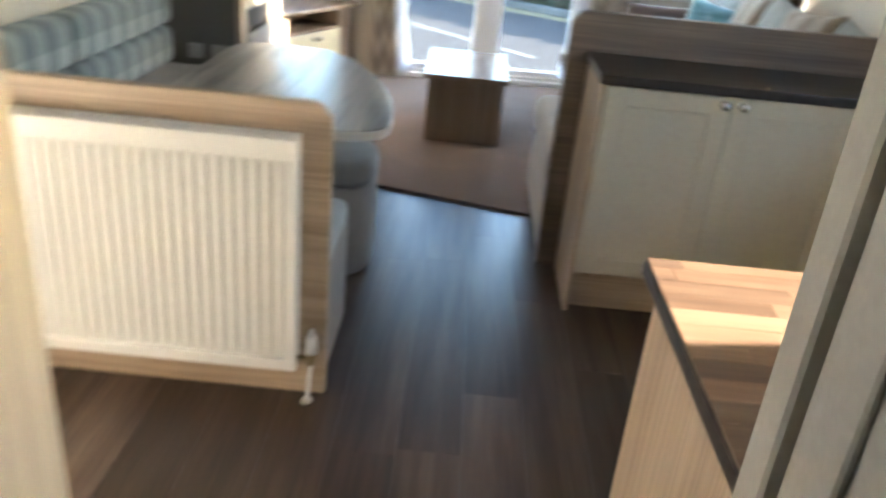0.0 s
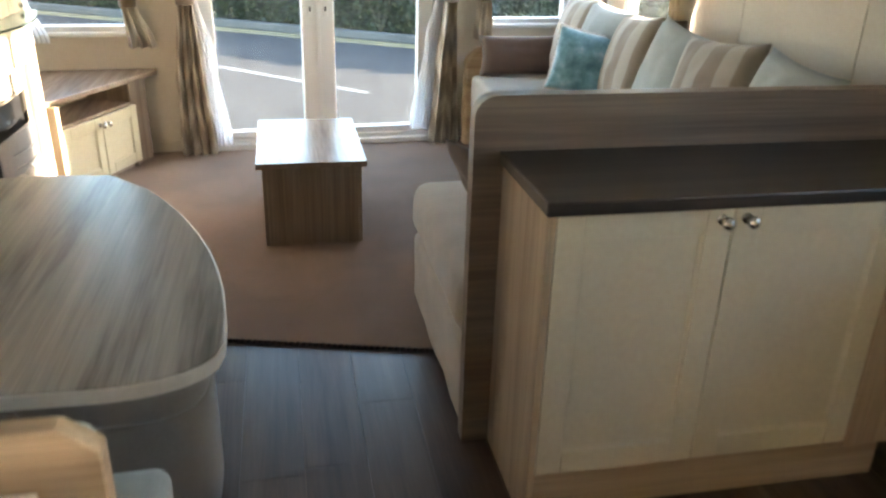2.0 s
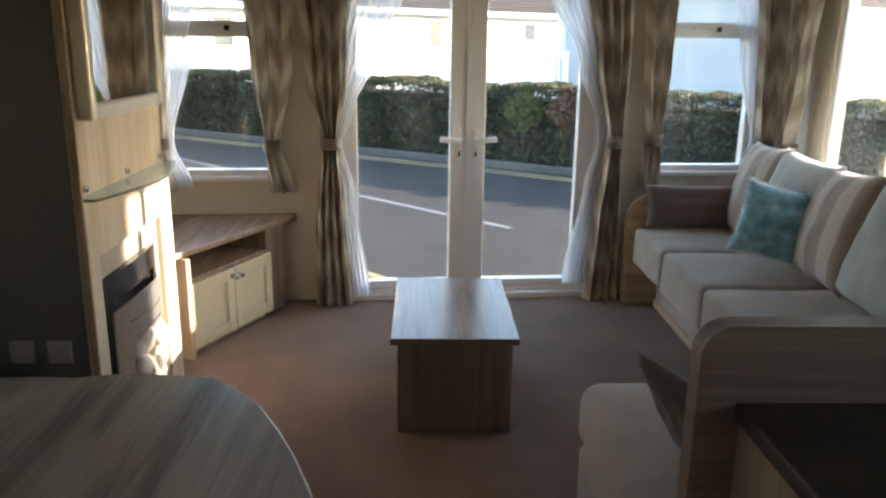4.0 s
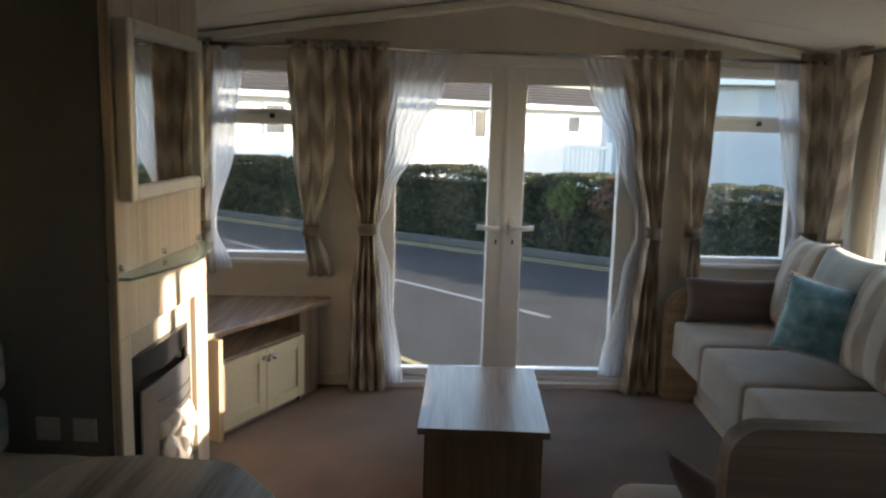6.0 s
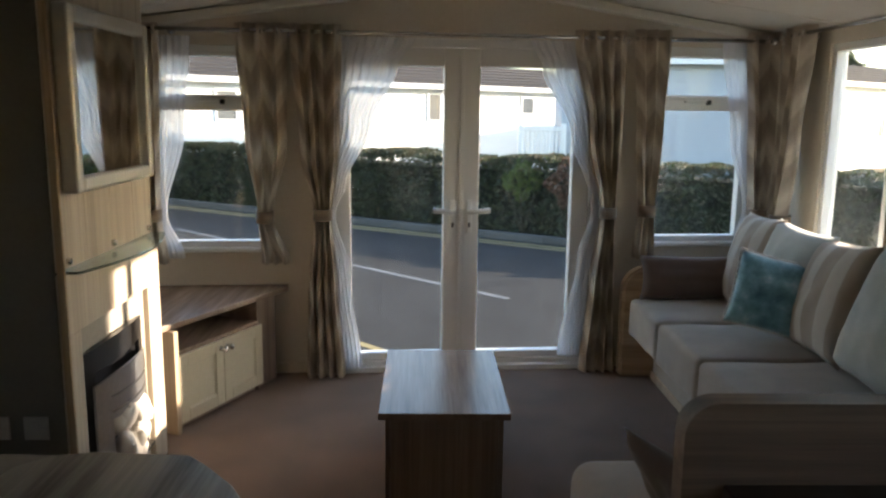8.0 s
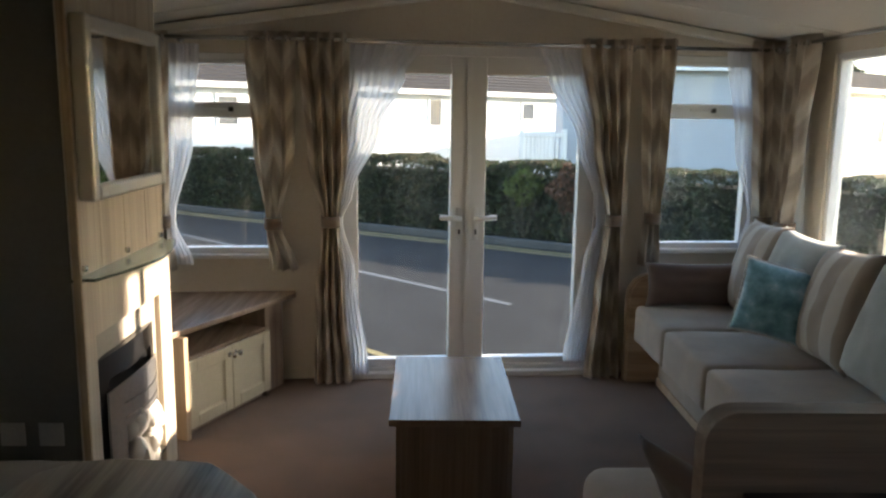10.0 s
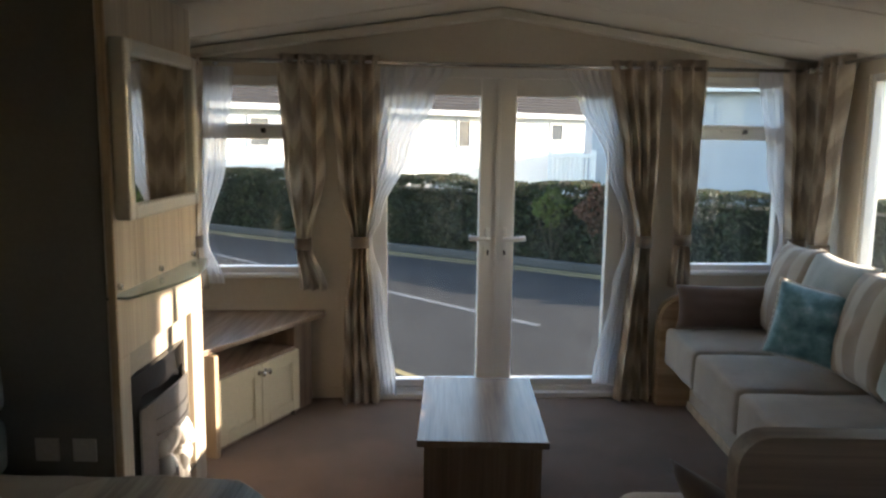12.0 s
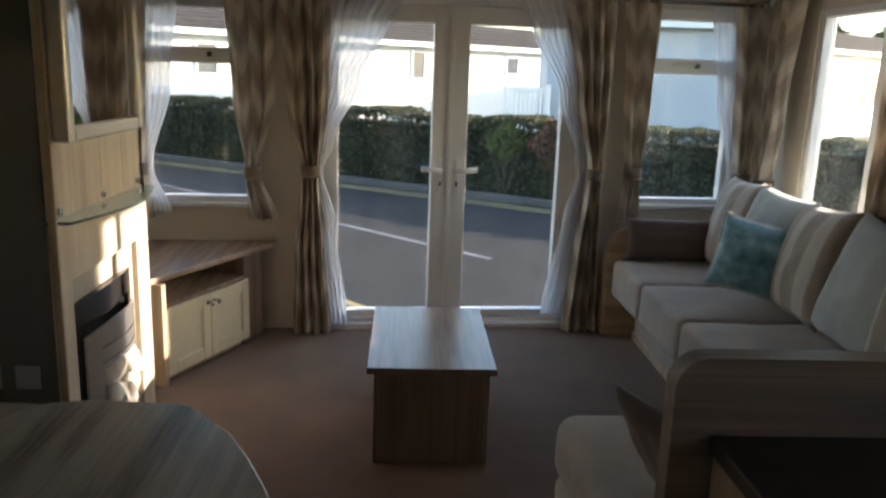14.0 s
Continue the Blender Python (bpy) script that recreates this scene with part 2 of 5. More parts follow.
STEEL = plain("stainless_steel", (0.42, 0.42, 0.42), 0.35, 1.0, vary=0.05, relief=0.05)
SATIN = plain("satin_silver_fire_front", (0.46, 0.46, 0.47), 0.32, 0.85, vary=0.06, relief=0.03)
BLACK = plain("black_enamel", (0.012, 0.012, 0.013), 0.3, vary=0.1, relief=0.03)
BLACKGLASS = plain("black_oven_glass", (0.008, 0.008, 0.009), 0.06, vary=0.05, relief=0.0)
STONE = plain("warm_grey_hearth_panel", (0.40, 0.36, 0.30), 0.6, vary=0.08)
PEBBLE = plain("pale_ceramic_pebble", (0.78, 0.74, 0.68), 0.6, vary=0.08, grain=25)
SOFA = fabric("beige_chenille", (0.33, 0.285, 0.235))
SOFA_LIGHT = fabric("pale_oatmeal_chenille", (0.42, 0.365, 0.305))
DUCK = fabric("duck_egg_weave", (0.40, 0.44, 0.43))
BROWN = fabric("brown_satin_weave", (0.115, 0.078, 0.06), vary=0.1)
STRIPE = striped("oatmeal_stripe_weave", (0.31, 0.255, 0.20), (0.48, 0.45, 0.40), "X", 0.19)
CHECK = striped("blue_grey_check_weave", (0.24, 0.28, 0.29), (0.42, 0.46, 0.45), "Y", 0.16, check="Z")
STOOLF = fabric("grey_taupe_weave", (0.26, 0.235, 0.205))
TEAL = velvet()
TIE = fabric("brown_tieback_cloth", (0.17, 0.125, 0.09), vary=0.08)
CURTAIN = curtain_cloth("taupe_chevron_curtain_cloth")
VOILE = voile("white_voile")
GLASS = pane_glass("window_glass")
CARPET = carpet_mat()
MIRROR, _nt, _b = node_material("mirror_glass")
_b.inputs["Base Color"].default_value, _b.inputs["Metallic"].default_value, _b.inputs["Roughness"].default_value = (0.82, 0.82, 0.8, 1), 1.0, 0.03
SILVERF = plain("silver_painted_frame", (0.62, 0.61, 0.58), 0.35, 0.3, vary=0.06)
PLASTIC = plain("white_plastic", (0.78, 0.77, 0.74), 0.35, vary=0.02, relief=0.02)
SOCKET = plain("bronze_grey_plastic", (0.42, 0.40, 0.36), 0.4, vary=0.03)
DARKSLOT = plain("dark_slot", (0.03, 0.03, 0.03), 0.6)
BRASS = plain("tarnished_brass", (0.38, 0.30, 0.18), 0.4, 0.9)
TARMAC = plain("asphalt", (0.034, 0.033, 0.032), 0.95, vary=0.25, grain=45, relief=0.5, distance=0.01)
YELLOW = plain("worn_yellow_road_paint", (0.30, 0.235, 0.10), 0.8, vary=0.25)
ROADWHITE = plain("worn_white_road_paint", (0.15, 0.15, 0.15), 0.8, vary=0.25)
TARMAC.node_tree.nodes["Principled BSDF"].inputs["Specular IOR Level"].default_value = 0.2
KERB = plain("concrete_kerb", (0.075, 0.073, 0.068), 0.9, vary=0.2)
EARTH = plain("grass_and_earth", (0.06, 0.085, 0.03), 0.95, vary=0.4, grain=20, relief=0.6, distance=0.03)
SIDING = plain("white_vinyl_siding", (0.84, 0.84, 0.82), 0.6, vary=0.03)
# darker bluish copy of the white siding; its shade is in the colour
SIDING_SHADE = plain("shade_toned_vinyl_siding", (0.40, 0.43, 0.47), 0.6, vary=0.04)
ROOF = tiles_roof("dark_roof_tile")
HEDGE = leafy("hedge_leaf", [(0.0, (0.018, 0.03, 0.012)), (0.5, (0.04, 0.06, 0.02)), (0.85, (0.085, 0.085, 0.04)), (1.0, (0.14, 0.10, 0.06))])
HEDGE_TIP = leafy("dry_hedge_twig", [(0.0, (0.04, 0.035, 0.02)), (0.6, (0.09, 0.07, 0.04)), (1.0, (0.15, 0.11, 0.065))])
GREENLEAF = leafy("yellow_green_leaf", [(0.0, (0.05, 0.09, 0.015)), (1.0, (0.18, 0.22, 0.05))])
REDLEAF = leafy("russet_leaf", [(0.0, (0.09, 0.05, 0.03)), (1.0, (0.24, 0.11, 0.06))])
BARK = plain("bark", (0.10, 0.075, 0.05), 0.9, vary=0.3)


# ---- building helpers ----
def thing(name, label, category, at=(0, 0, 0), group="", kind="", m=None):
    ob = new(name)
    ob.empty_display_size = 0.05
    ob.matrix_world = m if m else Matrix.Translation(at)
    return tagged(ob, label, category, group, kind)


def part(name, bm, material, parent=None, label="", smooth=False):
    """Links a bmesh, given in world coordinates, as one mesh under its parent."""
    me = bpy.data.meshes.new(name)
    bm.to_mesh(me)
    bm.free()
    me.materials.append(material)
    if smooth:
        me.polygons.foreach_set("use_smooth", [True] * len(me.polygons))
    ob = new(name, me)
    if parent:
        ob.parent = parent
        bpy.context.view_layer.update()
        inv = parent.matrix_world.inverted()
        me.transform(inv)
    if label:
        ob["label"] = label
    return ob


def structure(name, bm, material, label="", category="", smooth=False):
    return tagged(part(name, bm, material, smooth=smooth), label, category, kind="structure")


def box(x0, y0, z0, x1, y1, z1, bevel=0.0, seg=1, bm=None, m=None):
    own = bmesh.new()
    bmesh.ops.create_cube(own, size=1.0)
    bmesh.ops.scale(own, vec=(x1 - x0, y1 - y0, z1 - z0), verts=own.verts)
    bmesh.ops.translate(own, vec=((x0 + x1) / 2, (y0 + y1) / 2, (z0 + z1) / 2), verts=own.verts)
    if bevel:
        bmesh.ops.bevel(own, geom=own.edges[:], offset=bevel, segments=seg, affect="EDGES", profile=0.5)
    if m:
        own.transform(m)
    return joined(bm, own)


def joined(bm, own):
    if bm is None:
        return own
    tmp = bpy.data.meshes.new("tmp")
    own.to_mesh(tmp)
    own.free()
    bm.from_mesh(tmp)
    bpy.data.meshes.remove(tmp)
    return bm


def rod(p, q, r, seg=12, r2=None, bm=None):
    own = bmesh.new()
    d = Vector(q) - Vector(p)
    bmesh.ops.create_cone(own, cap_ends=True, segments=seg, radius1=r, radius2=r if r2 is None else r2, depth=d.length)
    own.transform(Matrix.Translation((Vector(p) + Vector(q)) / 2) @ d.to_track_quat("Z", "Y").to_matrix().to_4x4())
    return joined(bm, own)


def ball(c, r, sx=1, sy=1, sz=1, bm=None, seg=14):
    own = bmesh.new()
    bmesh.ops.create_uvsphere(own, u_segments=seg, v_segments=seg // 2 + 1, radius=r)
    bmesh.ops.scale(own, vec=(sx, sy, sz), verts=own.verts)
    bmesh.ops.translate(own, vec=c, verts=own.verts)
    return joined(bm, own)


def slab(points, z0, z1, bevel=0.0, seg=2, m=None):
    """A flat board with the outline given by plan points."""
    bm = bmesh.new()
    f = bm.faces.new([bm.verts.new((x, y, z0)) for x, y in points])
    r = bmesh.ops.extrude_face_region(bm, geom=[f])
    bmesh.ops.translate(bm, vec=(0, 0, z1 - z0), verts=[v for v in r["geom"] if isinstance(v, bmesh.types.BMVert)])
    bmesh.ops.recalc_face_normals(bm, faces=bm.faces)
    if bevel:
        es = [e for e in bm.edges if abs(e.verts[0].co.z - e.verts[1].co.z) < 1e-5]
        bmesh.ops.bevel(bm, geom=es, offset=bevel, segments=seg, affect="EDGES", profile=0.5)
    if m:
        bm.transform(m)
    return bm


def soft_box(x0, y0, z0, x1, y1, z1, r, crown=0.0, bm=None, m=None, sag=0.006, seed=0):
    """An upholstered block: round edges, a crowned top, a slightly uneven surface."""
    own = bmesh.new()
    bmesh.ops.create_cube(own, size=1.0)
    bmesh.ops.scale(own, vec=(x1 - x0, y1 - y0, z1 - z0), verts=own.verts)
    bmesh.ops.bevel(own, geom=own.edges[:], offset=r, segments=4, affect="EDGES", profile=0.5)
    longest = [e for e in own.edges if e.calc_length() > 0.12]
    bmesh.ops.subdivide_edges(own, edges=longest, cuts=6, use_grid_fill=True)
    hx, hy, hz = (x1 - x0) / 2, (y1 - y0) / 2, (z1 - z0) / 2
    for v in own.verts:
        a, b = min(1, abs(v.co.x) / hx), min(1, abs(v.co.y) / hy)
        if v.co.z > 0:
            v.co.z += crown * (1 - a ** 4) * (1 - b ** 4)
        v.co += Vector((1, 1, 1)) * sag * noise.noise(v.co * 7 + Vector((seed, seed * 2, 0)))
    bmesh.ops.translate(own, vec=((x0 + x1) / 2, (y0 + y1) / 2, (z0 + z1) / 2), verts=own.verts)
    if m:
        own.transform(m)
    return joined(bm, own)


def pillow_bm(w, h, d, m, seed=0, n=18):
    """A stuffed square cushion, w wide (x), h high (z), d thick (y), corners drawn out."""
    bm = bmesh.new()
    rows = {}
    for side in (1, -1):
        for i in range(n + 1):
            for j in range(n + 1):
                u, v = 2 * i / n - 1, 2 * j / n - 1
                edge = i in (0, n) or j in (0, n)
                if edge and side == -1:
                    rows[side, i, j] = rows[1, i, j]
                    continue
                pinch_u = 1 - 0.09 * (1 - v * v)
                pinch_v = 1 - 0.09 * (1 - u * u)
                t = ((1 - u ** 2) * (1 - v ** 2)) ** 0.42
                wr = 0.012 * noise.noise(Vector((u * 3 + seed, v * 3, side)))
                x = u * w / 2 * (1 - 0.07 * (1 - v * v) * 1) * 1.0 + 0 * pinch_u
                z = v * h / 2 * (1 - 0.07 * (1 - u * u)) + 0 * pinch_v
                rows[side, i, j] = bm.verts.new((x, side * (d / 2 * t) + wr * t, z + h / 2))
    for side in (1, -1):
        for i in range(n):
            for j in range(n):
                q = [rows[side, i, j], rows[side, i + 1, j], rows[side, i + 1, j + 1], rows[side, i, j + 1]]
                bm.faces.new(q if side == -1 else q[::-1])
    bmesh.ops.recalc_face_normals(bm, faces=bm.faces)
    bm.transform(m)
    return bm


def door_panel(name, x0, z0, x1, z1, m, parent, material, frame_w=0.065):
    """A shaker door in the plane y = 0 of m: rails and stiles round a recessed panel with a bead."""
    bm = box(x0, -0.02, z0, x0 + frame_w, 0, z1, 0.002)
    box(x1 - frame_w, -0.02, z0, x1, 0, z1, 0.002, bm=bm)
    box(x0 + frame_w, -0.02, z0, x1 - frame_w, 0, z0 + frame_w, 0.002, bm=bm)
    box(x0 + frame_w, -0.02, z1 - frame_w, x1 - frame_w, 0, z1, 0.002, bm=bm)
    bm.transform(m)
    d = part(name, bm, material, parent)
    bm = box(x0 + frame_w - 0.002, -0.010, z0 + frame_w - 0.002, x1 - frame_w + 0.002, -0.002, z1 - frame_w + 0.002, m=m)
    part("panel", bm, material, d)
    bead = bmesh.new()
    b = 0.008
    for a in ((x0 + frame_w, z0 + frame_w, x1 - frame_w, z0 + frame_w + b), (x0 + frame_w, z1 - frame_w - b, x1 - frame_w, z1 - frame_w),
              (x0 + frame_w, z0 + frame_w + b, x0 + frame_w + b, z1 - frame_w - b), (x1 - frame_w - b, z0 + frame_w + b, x1 - frame_w, z1 - frame_w - b)):
        box(a[0], -0.0155, a[1], a[2], -0.0105, a[3], 0.002, bm=bead)
    bead.transform(m)
    part("bead", bead, material, d)
    return d


def knob(x, z, m, parent):
    bm = rod((x, -0.02, z), (x, -0.042, z), 0.007, 12)
    ball((x, -0.05, z), 0.016, 1, 0.75, 1, bm=bm)
    rod((x, -0.02, z), (x, -0.024, z), 0.013, 14, bm=bm)
    bm.transform(m)
    return part("knob", bm, CHROME, parent, "round chrome knob", smooth=True)


# ---- structure ----
XL, XR, RIDGE = -1.58, 2.12, 0.27
FRONT = Matrix.Translation((0.32, 6.59, 0)) @ Matrix.Rotation(math.atan(0.08), 4, "Z")  # the front wall's inner face is y = 0
FL, FR = XL - 0.32, XR - 0.32
FX = lambda x: x - 0.32


def roof_z(x):
    return 2.25 - 0.149 * abs(x - RIDGE)


def wall_with_holes(u0, u1, z0, z1, holes, thick, m, y0=0.0, top=None):
    """A wall in the plane y = 0 of m, with openings (u0, z0, u1, z1) that go through it."""
    us = sorted({u0, u1, *[h[0] for h in holes], *[h[2] for h in holes], *([0.5 * (u0 + u1)] if top else [])})
    zs = sorted({z0, z1, *[h[1] for h in holes], *[h[3] for h in holes]})
    bm = bmesh.new()
    for a, b in zip(us, us[1:]):
        for c, d in zip(zs, zs[1:]):
            if not any(h[0] <= a and b <= h[2] and h[1] <= c and d <= h[3] for h in holes):
                box(a, y0, c, b, y0 + thick, d, bm=bm)
    bmesh.ops.remove_doubles(bm, verts=bm.verts, dist=1e-4)
    bm.transform(m)
    return bm


WIN_L = (FX(-1.42), 0.75, FX(-0.79), 1.86)
WIN_R = (FX(1.33), 0.77, FX(1.97), 1.90)
DOORS = (FX(-0.51), 0.02, FX(1.07), 1.92)
structure("wall_north", wall_with_holes(FL - 0.05, FR + 0.05, 0.0, 2.3, [WIN_L, WIN_R, DOORS], 0.09, FRONT), WALLM, "cream panelled end wall of a caravan lounge", "wall")
EAST = Matrix.Translation((XR, 0, 0)) @ Matrix.Rotation(-math.pi / 2, 4, "Z")  # local x runs towards -y, local y towards +x
WIN_E = (-6.16, 0.82, -5.30, 1.88)
WIN_K = (-2.25, 1.16, -1.48, 1.80)
structure("wall_east", wall_with_holes(-6.80, 1.3, 0, 2.05, [WIN_E, WIN_K], 0.09, EAST), WALLM, "cream wallboard side wall with windows", "wall")
WEST = Matrix.Translation((XL, 0, 0)) @ Matrix.Rotation(math.pi / 2, 4, "Z")  # local x runs towards +y, local y towards -x
# invented opening, out of view, that lets sky light onto the radiator
DOOR_W_ADDED = (1.24, 0.05, 2.02, 1.93)
structure("wall_west", wall_with_holes(-1.3, 6.6, 0, 2.05, [DOOR_W_ADDED], 0.09, WEST), WALLM, "cream wallboard side wall", "wall")
structure("wall_south", box(XL, -1.39, 0, XR, -1.3, 2.3), WALLM, "plain cream wall closing the corridor", "wall")
# east side takes the shade-toned board, the west stays cream
structure("wall_corridor_east", box(0.445, -1.3, 0, XR, 0.93, 2.25), CORRIDOR_SHADE, "corridor wall toned putty grey for its shade", "wall")
structure("wall_corridor_west", box(XL, -1.3, 0, -0.265, 0.93, 2.25), WALLM, "cream painted corridor wall", "wall")
structure("floor", box(XL - 0.09, -1.4, -0.12, XR + 0.09, 6.78, -0.004), plain("chipboard_deck", (0.3, 0.22, 0.14), 0.9), "caravan floor deck", "floor")

# ceiling: two slopes with fine joint battens, in one mesh
bm = bmesh.new()
for sgn, xe in ((-1, XL - 0.09), (1, XR + 0.09)):
    n = [bm.verts.new((x, y, z)) for x, y, z in ((RIDGE, -1.4, 2.25), (xe, -1.4, roof_z(xe)), (xe, 6.9, roof_z(xe)), (RIDGE, 6.9, 2.25))]
    u = [bm.verts.new(v.co + Vector((0, 0, 0.08))) for v in n]
    bm.faces.new(n)
    bm.faces.new(u[::-1])
    for k in range(4):
        bm.faces.new((n[k], n[(k + 1) % 4], u[(k + 1) % 4], u[k]))
    for y in (0.4, 1.62, 2.84, 4.06, 5.28, 6.1):
        d = math.atan(-0.149 * sgn)
        mm = Matrix.Translation((RIDGE, y, 2.25)) @ Matrix.Rotation(-d, 4, "Y")
        box(min(0.02 * sgn, 2.1 * sgn), -0.006, -0.004, max(0.02 * sgn, 2.1 * sgn), 0.006, 0.004, 0.002, bm=bm, m=mm)
bmesh.ops.recalc_face_normals(bm, faces=bm.faces)
structure("ceiling", bm, CEIL, "white vaulted ceiling boards with joint strips", "ceiling")

# cove along the front wall and down its slopes
bm = bmesh.new()
for sgn in (-1, 1):
    d = math.atan(0.149 * sgn)
    mm = FRONT @ Matrix.Translation((FX(RIDGE), 0, 2.232)) @ Matrix.Rotation(d, 4, "Y")
    L = 1.9
    box(min(0, L * sgn), -0.075, -0.038, max(0, L * sgn), -0.001, 0.012, 0.012, 3, bm=bm, m=mm)
structure("trim_cove", bm, CEIL, "white moulded cove under the vaulted ceiling", "trim")
bm = box(RIDGE - 0.045, 1.4, 2.218, RIDGE + 0.045, 6.05, 2.246, 0.004)
tagged(part("ridge_beam", bm, ELM_Y), "brown wooden strip along the ceiling ridge", "beam", kind="structure")

# joint battens of the wall boards
for u, z0, z1 in ((FX(0.27), 1.93, 2.21), (FX(1.20), 1.95, 2.08), (FX(-0.66), 1.95, 2.08)):
    structure("trim_joint", box(u - 0.006, -0.004, z0, u + 0.006, 0.0, z1, 0.001, m=FRONT), WALLM, "slim joint strip on the wall", "trim")
for y in (4.05, 4.85):
    structure("trim_joint", box(XR - 0.004, y - 0.006, 0.5, XR, y + 0.006, 1.98, 0.001), WALLM, "slim joint strip on the wall", "trim")
bm = box(DOORS[2] + 0.01, -0.014, 0.012, FR - 0.02, 0, 0.075, 0.003, m=FRONT)
box(FL + 0.8, -0.014, 0.012, DOORS[0] - 0.01, 0, 0.075, 0.003, bm=bm, m=FRONT)
structure("baseboard", bm, WALLM, "low cream skirting board", "baseboard")

# door jambs of the corridor
structure("trim_jamb_west", box(-0.27, 0.83, 0, -0.238, 0.95, 2.1, 0.004), BREAST, "pale oak door jamb", "trim")
bm = box(0.424, 0.90, 0, 0.45, 0.95, 2.1, 0.004)
box(0.436, 0.82, 0, 0.446, 0.895, 2.1, 0.003, bm=bm)
structure("trim_jamb_east", bm, CORRIDOR_SHADE, "door jamb toned grey for its shade, with a shadow gap", "trim")


# ---- windows and doors ----
def ring(u0, z0, u1, z1, w, y0, y1, bevel=0.006, bm=None):
    bm = box(u0, y0, z0, u0 + w, y1, z1, bevel, 2, bm=bm)
    box(u1 - w, y0, z0, u1, y1, z1, bevel, 2, bm=bm)
    box(u0 + w, y0, z0, u1 - w, y1, z0 + w, bevel, 2, bm=bm)
    box(u0 + w, y0, z1 - w, u1 - w, y1, z1, bevel, 2, bm=bm)
    return bm


def glazing(u0, z0, u1, z1, m, parent, y=0.045):
    p = part("pane", box(u0, y, z0, u1, y + 0.006, z1, m=m), GLASS, parent)
    p.visible_shadow = False
    return p


def window(name, hole, m, bar, latch=True, label=""):
    u0, z0, u1, z1 = hole
    e = thing(name, label or "white plastic window with a top opening light", "window", kind="structure", m=m @ Matrix.Translation((u0, 0, z0)))
    bm = ring(u0, z0, u1, z1, 0.038, 0.012, 0.075)
    bm.transform(m)
    part("window_frame", bm, PVC, e)
    part("window_sill", box(u0 - 0.02, -0.03, z0 - 0.022, u1 + 0.02, 0.02, z0 + 0.004, 0.006, 2, m=m), PVC, e)
    if bar:
        part("transom", box(u0 + 0.036, 0.01, bar, u1 - 0.036, 0.072, bar + 0.07, 0.008, 2, m=m), PVC, e)
        glazing(u0 + 0.03, z0 + 0.03, u1 - 0.03, bar + 0.01, m, e)
        bm = ring(u0 + 0.036, bar + 0.062, u1 - 0.036, z1 - 0.036, 0.024, 0.006, 0.06, 0.005)
        bm.transform(m)
        part("opening_light", bm, PVC, e)
        glazing(u0 + 0.05, bar + 0.08, u1 - 0.05, z1 - 0.05, m, e)
        c = (u0 + u1) / 2
        bm = box(c - 0.085, -0.012, bar + 0.045, c + 0.06, 0.008, bar + 0.062, 0.005, 2, m=m)
        part("latch", bm, PVC, e, "white window latch")
        part("latch_knob", box(c + 0.045, -0.02, bar + 0.035, c + 0.07, 0.008, bar + 0.062, 0.004, 2, m=m), BLACK, e, "dark latch end")
    else:
        glazing(u0 + 0.03, z0 + 0.03, u1 - 0.03, z1 - 0.03, m, e)
    return e


window("window_1", WIN_L, FRONT, 1.51)
window("window_2", WIN_R, FRONT, 1.54)
w3 = window("window_3", WIN_E, EAST, None, label="white plastic side window")
part("mullion", box(-5.60, 0.012, 0.85, -5.545, 0.07, 1.86, 0.006, 2, m=EAST), PVC, w3)
window("window_4", WIN_K, EAST, None, label="white plastic kitchen window")
# unseen door, added as a light source; its glazing height sets the brightness
e = thing("door_added", "unseen half-glazed door added to let in light", "door", kind="structure", m=WEST @ Matrix.Translation((1.6, 0, 0.05)))
bm = ring(*DOOR_W_ADDED, 0.05, 0.0, 0.085, 0.006)
bm.transform(WEST)
part("door_frame", bm, PVC, e)
bm = ring(1.292, 0.102, 1.968, 1.878, 0.10, 0.008, 0.07, 0.006)
box(1.39, 0.012, 0.20, 1.87, 0.06, 1.48, 0.006, bm=bm)
bm.transform(WEST)
leaf = part("leaf", bm, PVC, e)
glazing(1.385, 1.47, 1.875, 1.785, WEST, leaf, 0.04)

